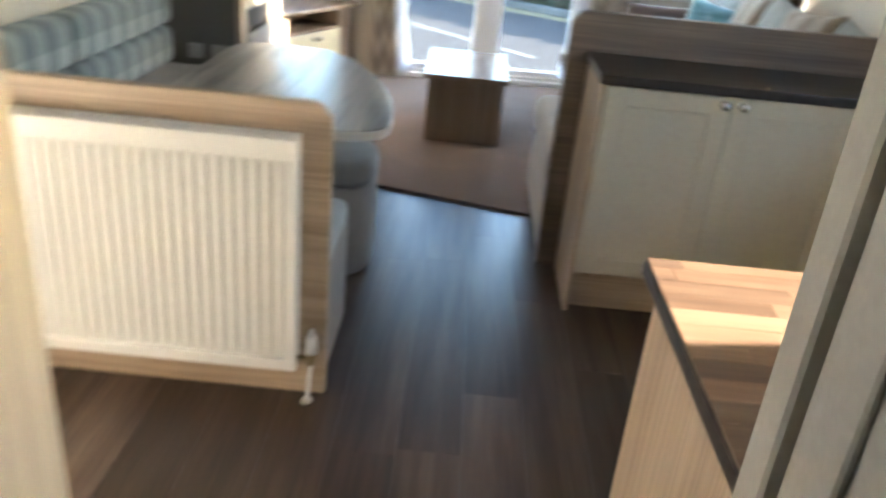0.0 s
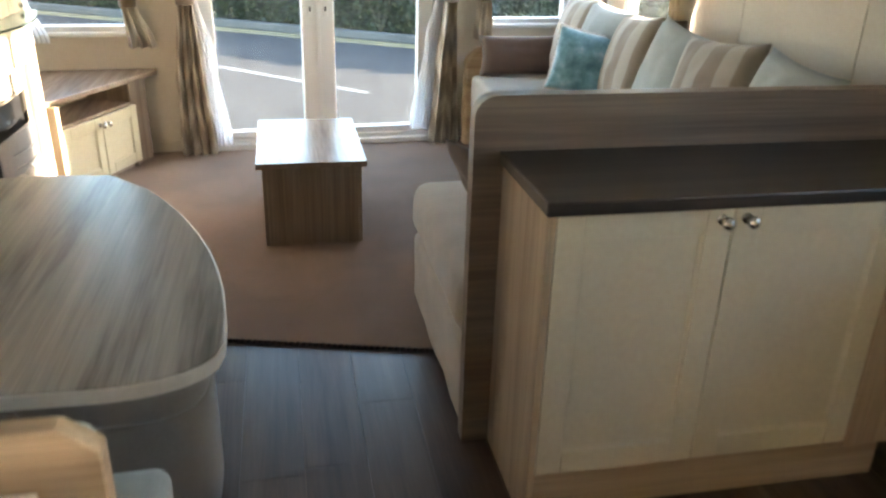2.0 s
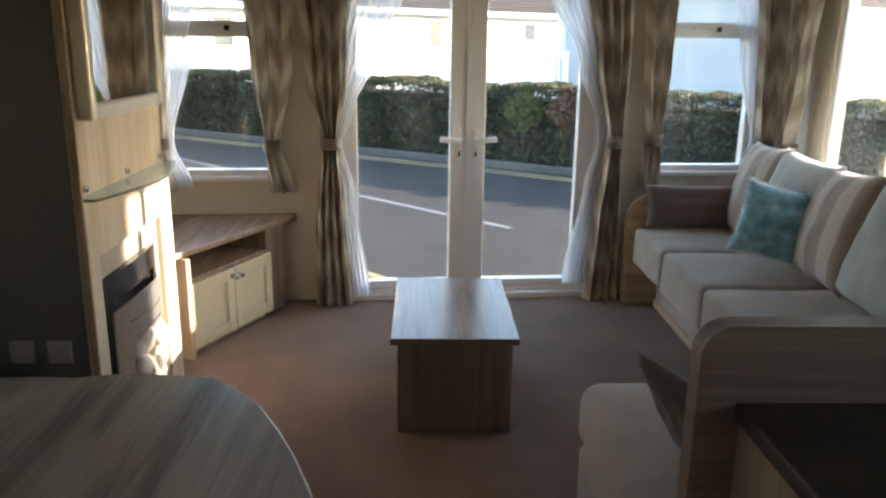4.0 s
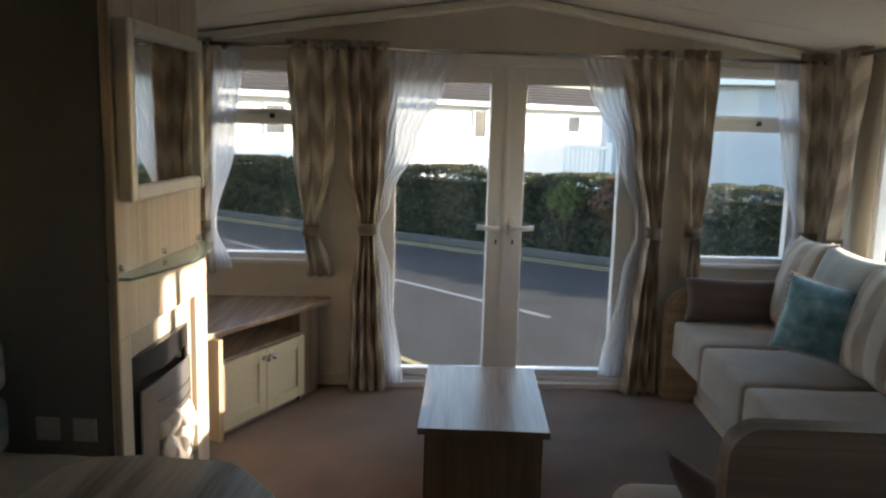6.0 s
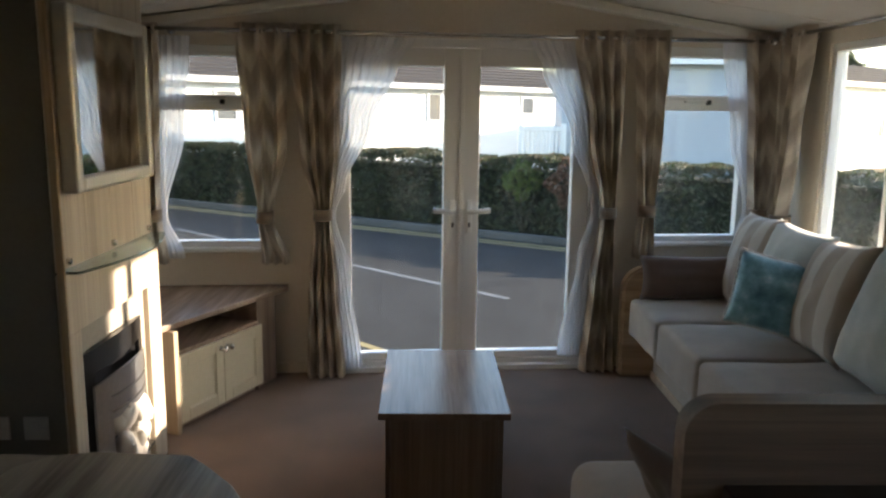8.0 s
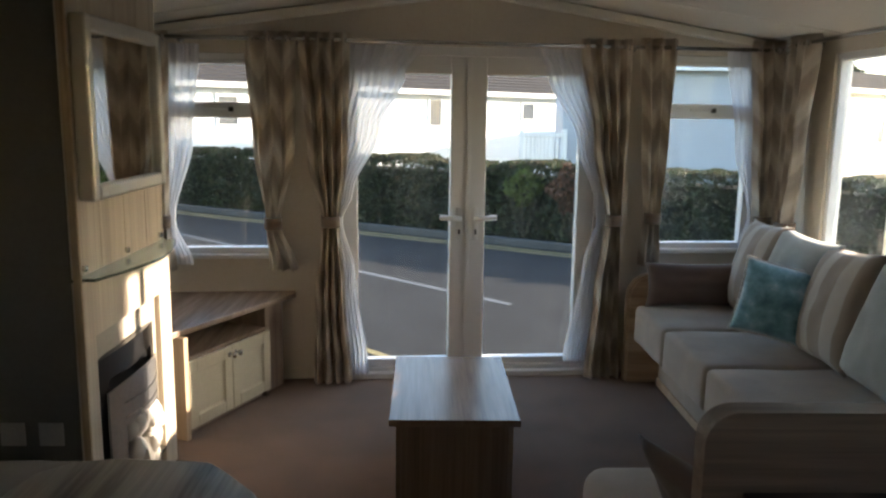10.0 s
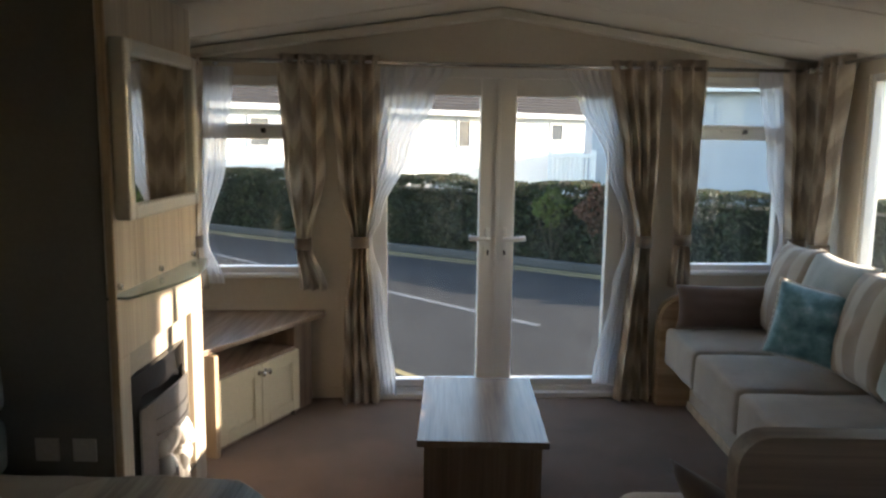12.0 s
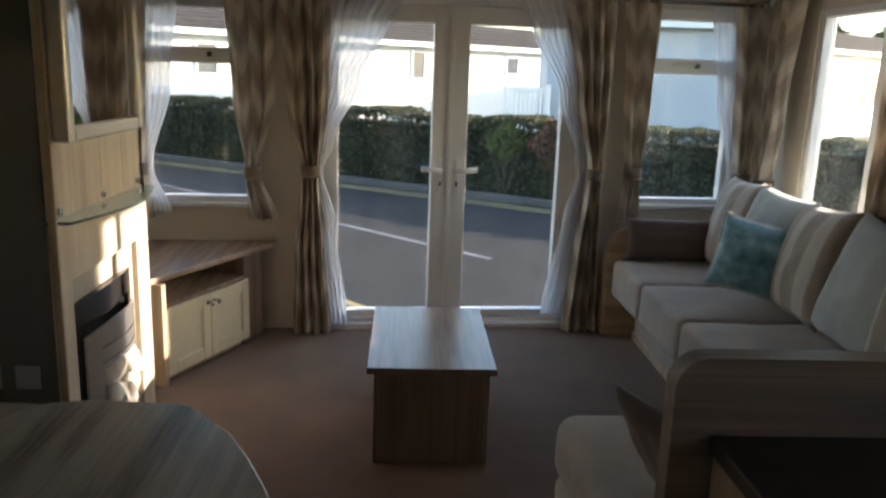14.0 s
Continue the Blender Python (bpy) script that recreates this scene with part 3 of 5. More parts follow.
e = thing("door_1", "white plastic french doors with clear glazing", "door", kind="structure", m=FRONT @ Matrix.Translation((FX(0.28), 0, 0.02)))
bm = ring(*DOORS, 0.05, 0.0, 0.085, 0.006)
bm.transform(FRONT)
part("door_frame", bm, PVC, e)
part("threshold", box(DOORS[0] - 0.01, -0.045, 0.0, DOORS[2] + 0.01, 0.0, 0.045, 0.006, 2, m=FRONT), PVC, e)
MID = FX(0.272)
part("cover_strip", box(MID - 0.012, -0.004, 0.076, MID + 0.012, 0.0075, 1.867, 0.003, 2, m=FRONT), PVC, e)
for side, a, b in (("left", DOORS[0] + 0.052, MID - 0.003), ("right", MID + 0.003, DOORS[2] - 0.052)):
    st = 0.10
    bm = box(a, 0.008, 0.075, a + st, 0.07, 1.868, 0.008, 2)
    box(b - st, 0.008, 0.075, b, 0.07, 1.868, 0.008, 2, bm=bm)
    box(a + st, 0.008, 0.075, b - st, 0.07, 0.115, 0.006, 2, bm=bm)
    box(a + st, 0.008, 1.768, b - st, 0.07, 1.868, 0.006, 2, bm=bm)
    bm.transform(FRONT)
    leaf = part("leaf", bm, PVC, e)
    glazing(a + st - 0.01, 0.105, b - st + 0.01, 1.778, FRONT, leaf, 0.04)
    hx, s = (b - 0.045, -1) if side == "left" else (a + 0.045, 1)
    bm = box(hx - 0.015, 0.0, 0.83, hx + 0.015, 0.01, 1.02, 0.005, 2)
    bm.transform(FRONT)
    hd = part("door_handle", bm, PVC, leaf, "white lever handle on a long plate")
    bm = rod((hx, 0.004, 0.955), (hx, -0.045, 0.955), 0.011, 12)
    bm.transform(FRONT)
    lev = rod((hx - 0.01 * s, -0.045, 0.955), (hx + 0.115 * s, -0.042, 0.965), 0.013, 12, 0.016)
    lev.transform(FRONT)
    part("lever", joined(bm, lev), PVC, leaf, "white lever", smooth=True)
    part("keyhole", box(hx - 0.006, -0.003, 0.862, hx + 0.006, 0.002, 0.89, 0.002, m=FRONT), DARKSLOT, leaf)


# ---- curtains ----
def drape(rows, folds, m, material, name, parent, depth=0.03, y=-0.10, seed=0.0, n=None, label=""):
    """Hanging cloth: rows of (z, u left, u right) from the top down, glided between, in vertical folds."""
    n = n or folds * 12
    zs = [r[0] for r in rows]
    steps = 40
    bm = bmesh.new()
    uvl = bm.loops.layers.uv.new("UVMap")
    full = max(abs(r[2] - r[1]) for r in rows) * 1.7
    grid, uvs = [], {}
    for k in range(steps + 1):
        z = zs[0] + (zs[-1] - zs[0]) * k / steps
        i = max(j for j in range(len(zs) - 1) if zs[j] >= z - 1e-6)
        t = (zs[i] - z) / (zs[i] - zs[i + 1])
        t = t * t * (3 - 2 * t)
        a = rows[i][1] + (rows[i + 1][1] - rows[i][1]) * t
        b = rows[i][2] + (rows[i + 1][2] - rows[i][2]) * t
        dd = depth * min(1.5, 0.55 + 0.45 * full / 1.7 / max(0.05, abs(b - a)))
        row = []
        for q in range(n + 1):
            s = q / n
            w = s + 0.014 * math.sin(9 * s + seed + 2 * z)
            ph = 2 * math.pi * folds * w
            off = dd * (math.cos(ph) * 0.8 + 0.3 * math.sin(2.1 * ph + seed * 3 + z * 1.5)) + 0.008 * noise.noise(Vector((s * 5 + seed, z * 3, 0)))
            v = bm.verts.new((a + (b - a) * w, y + off, z))
            uvs[v] = (s * full, z)
            row.append(v)
        grid.append(row)
    for k in range(steps):
        for q in range(n):
            f = bm.faces.new((grid[k][q], grid[k + 1][q], grid[k + 1][q + 1], grid[k][q + 1]))
            for lp in f.loops:
                lp[uvl].uv = uvs[lp.vert]
    bm.transform(m)
    ob = part(name, bm, material, parent, label, smooth=True)
    return ob


def curtain(m, rows, tie, folds=4, label="", seed=0.0, y=-0.10, rings=True):
    """rows as for drape(); tie: (u left, u right, z)."""
    e = thing("curtain", label or "taupe chevron-patterned curtain drawn in by a tieback", "curtain", group="eyelet curtains", m=m @ Matrix.Translation((tie[0], y, rows[-1][0])))
    cl = drape(rows, folds, m, CURTAIN, "cloth", e, seed=seed, y=y)
    so = cl.modifiers.new("thickness", "SOLIDIFY")
    so.thickness = 0.003
    bm = bmesh.new()
    a, b, z = tie
    k = 20
    lo, hi = [], []
    for q in range(k):
        t = 2 * math.pi * q / k
        px, py = (a + b) / 2 + ((b - a) / 2 + 0.008) * math.cos(t), y + 0.058 * math.sin(t)
        lo.append(bm.verts.new((px, py, z - 0.032)))
        hi.append(bm.verts.new((px, py, z + 0.032)))
    for q in range(k):
        bm.faces.new((lo[q], lo[(q + 1) % k], hi[(q + 1) % k], hi[q]))
    bm.transform(m)
    tb = part("tieback", bm, TIE, e, "brown cloth tieback", smooth=True)
    so = tb.modifiers.new("thickness", "SOLIDIFY")
    so.thickness = 0.004
    if rings:
        z, u0, u1 = rows[0]
        for q in range(folds):
            u = u0 + (u1 - u0) * (q + 0.5) / folds
            bm = bmesh.new()
            R, r = 0.022, 0.005
            for i in range(16):
                for j in range(6):
                    t, p = 2 * math.pi * i / 16, 2 * math.pi * j / 6
                    bm.verts.new((u + r * math.sin(p), y + (R + r * math.cos(p)) * math.cos(t), z - 0.04 + (R + r * math.cos(p)) * math.sin(t)))
            bm.verts.ensure_lookup_table()
            for i in range(16):
                for j in range(6):
                    bm.faces.new([bm.verts[(i + c) % 16 * 6 + (j + d) % 6] for c, d in ((0, 0), (1, 0), (1, 1), (0, 1))])
            bm.transform(m)
            part("eyelet", bm, CHROME, e, smooth=True)
    return e


def sheer(m, rows, folds, y=-0.045, seed=0.0):
    e = thing("voile_curtain", "sheer white voile swept to one side", "curtain", group="voile curtains", m=m @ Matrix.Translation((rows[-1][1], y, rows[-1][0])))
    return drape(rows, folds, m, VOILE, "voile", e, depth=0.012, y=y, seed=seed, n=folds * 8)


F = FX
curtain(FRONT, [(1.96, F(-1.47), F(-1.35)), (0.95, F(-1.45), F(-1.38)), (0.68, F(-1.47), F(-1.35))], (F(-1.45), F(-1.38), 0.95), 3, seed=5)
curtain(FRONT, [(1.97, F(-0.955), F(-0.69)), (1.35, F(-0.92), F(-0.70)), (0.94, F(-0.865), F(-0.785)), (0.675, F(-0.85), F(-0.69))], (F(-0.865), F(-0.785), 0.94), 3, seed=1)
curtain(FRONT, [(1.97, F(-0.675), F(-0.40)), (1.3, F(-0.63), F(-0.42)), (0.95, F(-0.555), F(-0.465)), (0.5, F(-0.60), F(-0.43)), (0.012, F(-0.615), F(-0.39))], (F(-0.555), F(-0.465), 0.95), 4, "floor-length taupe chevron curtain held by a tieback", seed=2)
curtain(FRONT, [(1.97, F(0.88), F(1.185)), (1.4, F(0.98), F(1.18)), (0.96, F(1.07), F(1.15)), (0.5, F(1.02), F(1.17)), (0.012, F(0.98), F(1.20))], (F(1.07), F(1.15), 0.96), 4, "floor-length taupe chevron curtain held by a tieback", seed=3)
curtain(FRONT, [(1.98, F(1.22), F(1.44)), (1.4, F(1.265), F(1.42)), (0.97, F(1.30), F(1.38)), (0.69, F(1.28), F(1.40))], (F(1.30), F(1.38), 0.97), 3, seed=4)
curtain(FRONT, [(1.98, F(1.88), F(2.08)), (1.4, F(1.93), F(2.08)), (0.95, F(1.96), F(2.05)), (0.72, F(1.94), F(2.06))], (F(1.96), F(2.05), 0.95), 3, seed=6)
curtain(EAST, [(1.98, -6.44, -6.18), (1.4, -6.44, -6.24), (0.95, -6.40, -6.30), (0.74, -6.42, -6.28)], (-6.40, -6.30, 0.95), 3, seed=7)
curtain(EAST, [(1.98, -5.38, -5.06), (1.4, -5.36, -5.10), (0.95, -5.32, -5.22), (0.74, -5.34, -5.18)], (-5.32, -5.22, 0.95), 3, seed=8)

sheer(FRONT, [(1.90, F(-1.40), F(-1.20)), (1.4, F(-1.41), F(-1.25)), (0.95, F(-1.42), F(-1.36)), (0.70, F(-1.40), F(-1.27))], 5, seed=1)
sheer(FRONT, [(1.915, F(-0.46), F(0.0)), (1.76, F(-0.46), F(-0.10)), (1.45, F(-0.48), F(-0.24)), (1.10, F(-0.50), F(-0.385)), (0.95, F(-0.52), F(-0.445)), (0.64, F(-0.52), F(-0.37)), (0.03, F(-0.50), F(-0.295))], 8, seed=2)
sheer(FRONT, [(1.915, F(0.64), F(1.0)), (1.78, F(0.71), F(1.02)), (1.40, F(0.89), F(1.07)), (1.05, F(1.01), F(1.10)), (0.96, F(1.03), F(1.10)), (0.69, F(0.96), F(1.09)), (0.10, F(0.86), F(1.04))], 8, seed=3)
sheer(FRONT, [(1.94, F(1.75), F(1.98)), (1.4, F(1.84), F(1.99)), (0.97, F(1.95), F(2.01)), (0.78, F(1.90), F(2.0))], 5, seed=4)
sheer(EAST, [(1.92, -5.42, -5.32), (1.4, -5.41, -5.32), (1.02, -5.40, -5.34), (0.84, -5.44, -5.32)], 3, y=-0.05, seed=5)


def rail(m, u0, u1, z, y, brackets):
    e = thing("curtain_rail", "slim chrome curtain rail with round finials", "curtain rail", m=m @ Matrix.Translation(((u0 + u1) / 2, y, z)))
    bm = rod((u0, y, z), (u1, y, z), 0.011, 14)
    bm.transform(m)
    part("pole", bm, CHROME, e, smooth=True)
    for u in (u0, u1):
        bm = ball((u, y, z), 0.022)
        bm.transform(m)
        part("finial", bm, CHROME, e, smooth=True)
    for u in brackets:
        bm = rod((u, y, z), (u, 0.0, z), 0.007, 10)
        rod((u, 0, z), (u, -0.006, z), 0.022, 14, bm=bm)
        bm.transform(m)
        part("bracket", bm, CHROME, e, smooth=True)


rail(FRONT, F(-1.50), F(2.03), 1.93, -0.10, [F(-1.3), F(-0.68), F(1.20), F(1.86)])
rail(EAST, -6.47, -5.03, 1.94, -0.10, [-6.30, -5.20])

# ---- chimney breast with fire ----
BX, BY0, BY1 = -1.09, 4.555, 5.41
# side turned from the windows, its shade painted by the dark board
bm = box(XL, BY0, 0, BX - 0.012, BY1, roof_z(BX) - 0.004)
structure("wall_breast", bm, SHADEWALL, "chimney breast side toned dark grey for its shade", "wall")
FIRE = Matrix.Translation((BX, BY0, 0)) @ Matrix.Rotation(math.pi / 2, 4, "Z")  # local x runs along +y, local -y faces the room
W = BY1 - BY0
IN0, IN1, INZ = 0.085, 0.715, 0.795
e = thing("fire_surround", "pale grey oak fire surround with vertical panels", "fireplace", m=FIRE @ Matrix.Translation((W / 2, 0, 0)))
edges = [0.0, 0.21, 0.43, 0.65, W]
for a, b in zip(edges, edges[1:]):
    part("panel", box(a + 0.001, -0.004, 1.004, b - 0.001, 0.0115, roof_z(BX) - 0.008, 0.002, m=FIRE), BREAST, e)
bm = box(0, -0.022, 0.012, IN0, 0.0115, INZ, 0.002, m=FIRE)
part("pilaster", bm, BREAST, e)
part("pilaster", box(IN1, -0.022, 0.012, W, 0.0115, INZ, 0.002, m=FIRE), BREAST, e)
part("header", box(0, -0.022, INZ + 0.001, W, 0.0115, 0.995, 0.002, m=FIRE), BREAST, e)
part("edge_strip", box(-0.012, -0.026, 0.0, -0.001, 0.0, roof_z(BX) - 0.01, 0.003, m=FIRE), OAK, e, "dark-edged oak corner strip")
for u in (0.06, 0.43, 0.80):
    bm = rod((u, -0.004, 1.03), (u, -0.016, 1.03), 0.011, 12)
    bm.transform(FIRE)
    part("screw_cap", bm, CHROME, e, smooth=True)
part("back_panel", box(IN0 + 0.001, 0.0, 0.012, IN1 - 0.001, 0.0112, INZ - 0.001, m=FIRE), STONE, e, "warm grey back panel")

fire = thing("electric_fire", "electric fire with bowed silver front and pale pebbles", "fire", m=FIRE @ Matrix.Translation((0.44, -0.02, 0.012)))


def bowed(u0, u1, z0, z1, base, bow, thick, arch=0.0, n=20, holes=()):
    """A front bowed out to the room, with an arched top and square openings in it."""
    bm = bmesh.new()
    zs = sorted({z0, z1, *[h[1] for h in holes], *[h[3] for h in holes]})
    us = sorted({u0, u1, *[u0 + (u1 - u0) * i / n for i in range(n)], *[h[0] for h in holes], *[h[2] for h in holes]})

    def at(u, z, back):
        t = (2 * (u - u0) / (u1 - u0) - 1) ** 2
        zz = z + (arch * (1 - t) if z == z1 else 0)
        return (u, (-base - bow * (1 - t)) + back, zz)
    vs = {}
    for u in us:
        for z in zs:
            for k in (0, 1):
                vs[u, z, k] = bm.verts.new(at(u, z, thick * k))
    cells = set()
    for a, b in zip(us, us[1:]):
        for c, d in zip(zs, zs[1:]):
            if not any(h[0] <= a and b <= h[2] and h[1] <= c and d <= h[3] for h in holes):
                cells.add((a, b, c, d))
    for a, b, c, d in cells:
        bm.faces.new((vs[a, c, 0], vs[b, c, 0], vs[b, d, 0], vs[a, d, 0]))
        bm.faces.new((vs[a, c, 1], vs[a, d, 1], vs[b, d, 1], vs[b, c, 1]))
    rim = [ed for ed in bm.edges if len(ed.link_faces) == 1]
    fr = {ed for ed in rim if all(v in set(vs[k] for k in vs if k[2] == 0) for v in ed.verts)}
    inv = {v: k for k, v in vs.items()}
    for ed in fr:
        p, q = (inv[v] for v in ed.verts)
        bm.faces.new((vs[p], vs[q], vs[q[0], q[1], 1], vs[p[0], p[1], 1]))
    bmesh.ops.recalc_face_normals(bm, faces=bm.faces)
    bm.transform(FIRE)
    return bm


part("surround", bowed(0.105, 0.665, 0.012, 0.695, 0.004, 0.03, 0.02, 0.012, holes=((0.175, 0.05, 0.595, 0.615),)), BLACK, fire, "black bowed outer frame")
part("back_box", box(0.165, -0.002, 0.02, 0.605, 0.006, 0.64, m=FIRE), BLACK, fire, "black fire opening")
slots = [(0.21, 0.455, 0.56, 0.463), (0.21, 0.510, 0.56, 0.518), (0.21, 0.17, 0.56, 0.178), (0.21, 0.115, 0.56, 0.123), (0.215, 0.205, 0.555, 0.43)]
part("front", bowed(0.14, 0.615, 0.03, 0.575, 0.03, 0.05, 0.008, 0.03, holes=tuple(slots)), SATIN, fire, "satin silver bowed front")
part("tray", box(0.21, -0.075, 0.19, 0.56, -0.01, 0.203, m=FIRE), BLACK, fire)
rng = random.Random(4)
for k in range(26):
    u, z = 0.265 + 0.24 * rng.random(), 0.24 + 0.17 * rng.random()
    bm = ball((0, 0, 0), 0.036 + 0.02 * rng.random(), 1.25, 0.6, 0.8, seg=10)
    for v in bm.verts:
        v.co *= 1 + 0.2 * noise.noise(v.co * 30 + Vector((k, 0, 0)))
    bm.transform(FIRE @ Matrix.Translation((u, -0.062 - 0.035 * (1 - ((u - 0.385) / 0.14) ** 2) + 0.02 * rng.random() + 0.02, z)) @ Euler((rng.random(), rng.random() * 3, rng.random())).to_matrix().to_4x4())
    part("pebble", bm, PEBBLE, fire, smooth=True)
part("plinth", box(0.06, -0.10, 0.012, 0.74, -0.035, 0.035, 0.006, 2, m=FIRE), BLACK, fire, "black hearth plinth")

# glass shelf with a curved front
pts = [(0.01, -0.005)] + [(0.01 + 0.83 * i / 16, -0.06 - 0.075 * math.sin(math.pi * i / 16)) for i in range(17)] + [(0.84, -0.005)]
sh = thing("glass_shelf", "thin clear glass mantel shelf with curved front", "shelf", m=FIRE @ Matrix.Translation((0.42, 0, 1.0)))
m_, nt_, b_ = node_material("green_edged_shelf_glass")
b_.inputs["Base Color"].default_value = (0.75, 0.9, 0.85, 1)
b_.inputs["Transmission Weight"].default_value, b_.inputs["Roughness"].default_value = 0.9, 0.04
part("shelf_board", slab(pts, 0.997, 1.007, m=FIRE), m_, sh)

# framed mirror above it
mi = thing("wall_mirror", "rectangular mirror in a silver-white frame", "mirror", m=FIRE @ Matrix.Translation((0.48, -0.01, 1.25)))
bm = ring(0.05, 1.25, 0.755, 1.838, 0.05, -0.062, -0.006, 0.010)
bm.transform(FIRE)
part("mirror_frame", bm, SILVERF, mi)
part("mirror_glass", box(0.098, -0.040, 1.298, 0.707, -0.012, 1.79, m=FIRE), MIRROR, mi)

# sockets on the breast's side
for x in (-1.32, -1.195):
    so = thing("wall_socket", "flat grey wall socket plate", "socket", at=(x, BY0, 0.45), group="sockets")
    part("plate", box(x - 0.04, BY0 - 0.008, 0.448, x + 0.04, BY0 - 0.0005, 0.528, 0.003, 2), SOCKET, so)
    part("switch", box(x - 0.012, BY0 - 0.012, 0.49, x + 0.012, BY0 - 0.008, 0.512, 0.002), SOCKET, so)

# ---- corner television unit ----
A, B = Vector((-1.10, 5.605, 0)), Vector((-0.72, 6.44, 0))
UL = (B - A).length
CAB = Matrix.Translation(A) @ Matrix.Rotation(math.atan2(B.y - A.y, B.x - A.x), 4, "Z")
CW = 0.672  # the doored part; beyond it a set-back end panel
tv = thing("corner_unit", "low corner cabinet in elm laminate with cream doors", "cabinet", at=(-1.25, 6.1, 0))
part("top", slab([(-1.56, 5.50), (-1.20, 5.50), (-1.13, 5.575), (-0.70, 6.44), (-0.71, 6.50), (-1.56, 6.42)], 0.512, 0.54, 0.004), ELM_Y, tv)
part("base", box(0.02, 0.03, 0.012, CW, 0.30, 0.06, 0.002, m=CAB), ELM_V, tv)
part("shelf", box(0.03, 0.002, 0.388, CW - 0.018, 0.30, 0.403, 0.001, m=CAB), ELM_Y, tv)
part("side_panel", box(0.0, -0.022, 0.012, 0.03, 0.30, 0.511, 0.002, m=CAB), OAK, tv)
part("side_panel", box(CW - 0.018, 0.0, 0.012, CW, 0.30, 0.511, 0.002, m=CAB), ELM_V, tv)
part("end_panel", box(CW + 0.001, 0.035, 0.012, UL - 0.05, 0.053, 0.511, 0.002, m=CAB), ELM_V, tv)
part("back_panel", box(0.03, 0.285, 0.07, CW - 0.018, 0.298, 0.511, m=CAB), ELM_V, tv)
dw = (CW - 0.036) / 2
d1 = door_panel("door", 0.033, 0.055, 0.031 + dw, 0.385, CAB, tv, CREAM, 0.058)
d2 = door_panel("door", 0.035 + dw, 0.055, 0.033 + 2 * dw, 0.385, CAB, tv, CREAM, 0.058)
knob(0.008 + dw, 0.345, CAB, d1)
knob(0.056 + dw, 0.345, CAB, d2)

# ---- coffee table ----
ct = thing("coffee_table", "low boxy elm coffee table with overhanging top", "table", at=(0.142, 5.29, 0.012))
# top in the lighter elm, sides in the copy toned for shade
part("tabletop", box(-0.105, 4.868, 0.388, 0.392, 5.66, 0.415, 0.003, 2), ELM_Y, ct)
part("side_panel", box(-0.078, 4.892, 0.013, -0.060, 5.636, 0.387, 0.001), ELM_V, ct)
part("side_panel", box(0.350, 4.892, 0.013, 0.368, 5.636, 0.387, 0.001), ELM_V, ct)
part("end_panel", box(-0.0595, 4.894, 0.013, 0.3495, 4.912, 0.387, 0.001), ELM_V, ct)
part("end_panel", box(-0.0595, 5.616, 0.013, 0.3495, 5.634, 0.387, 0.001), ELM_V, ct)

# ---- carpet ----
bm = slab([(XL + 0.001, 4.42), (-0.212, 4.05), (0.53, 3.862), (XR - 0.001, 3.45), (XR - 0.001, 6.72), (0.32, 6.585), (XL + 0.001, 6.43)], 0.0, 0.012, 0.004)
structure("carpet", bm, CARPET, "brown short-pile carpet with a bound edge", "carpet")
p, q = Vector((XL + 0.01, 4.42, 0.008)), Vector((0.53, 3.862, 0.008))
bm = bmesh.new()
for a, b in ((Vector((-1.57, 4.417, 0.008)), Vector((-0.212, 4.048, 0.008))), (Vector((-0.212, 4.048, 0.008)), Vector((0.53, 3.86, 0.008)))):
    k = int((b - a).length / 0.022)
    for i in range(k):
        c = a.lerp(b, (i + 0.5) / k)
        ball(c, 0.011, 1, 0.7, 0.8, bm=bm, seg=6)
tagged(part("carpet_edge", bm, fabric("dark_carpet_binding", (0.07, 0.05, 0.038))), "dark stitched carpet edge", "carpet", kind="structure")

# ---- lounge sofa, an L along the side wall and the partition ----
sofa = thing("corner_sofa", "beige corner sofa with loose back cushions", "sofa", at=(1.6, 5.0, 0.012))
part("base", box(1.385, 4.30, 0.013, 2.10, 6.42, 0.27, 0.01, 2), SOFA, sofa)
part("plinth", box(1.375, 4.32, 0.013, 1.3849, 6.42, 0.06, 0.002), OAK, sofa, "light oak plinth strip")
part("return_base", soft_box(0.51, 3.40, 0.013, 2.10, 4.30, 0.30, 0.03, seed=2), SOFA_LIGHT, sofa, smooth=True)
for k, (a, b) in enumerate(((5.915, 6.44), (5.315, 5.90), (4.34, 5.30))):
    part("seat_cushion", soft_box(1.235, a, 0.271, 2.05, b, 0.484, 0.03, 0.012, seed=k), SOFA, sofa, smooth=True)
part("seat_cushion", soft_box(0.505, 3.42, 0.301, 2.05, 4.325, 0.50, 0.06, 0.012, seed=9), SOFA_LIGHT, sofa, smooth=True)
bm = bmesh.new()
prof = [(1.20, 0.013), (1.20, 0.52)] + [(1.20 + 0.14 - 0.14 * math.cos(t), 0.52 + 0.14 * math.sin(t)) for t in [math.pi / 2 * i / 8 for i in range(1, 9)]] + [(2.08, 0.66), (2.08, 0.013)]
lo = [bm.verts.new((x, 6.455, z)) for x, z in prof]
hi = [bm.verts.new((x, 6.535, z)) for x, z in prof]
bm.faces.new(lo)
bm.faces.new(hi[::-1])
for k in range(len(prof)):
    bm.faces.new((lo[k], hi[k], hi[(k + 1) % len(prof)], lo[(k + 1) % len(prof)]))
bmesh.ops.recalc_face_normals(bm, faces=bm.faces)
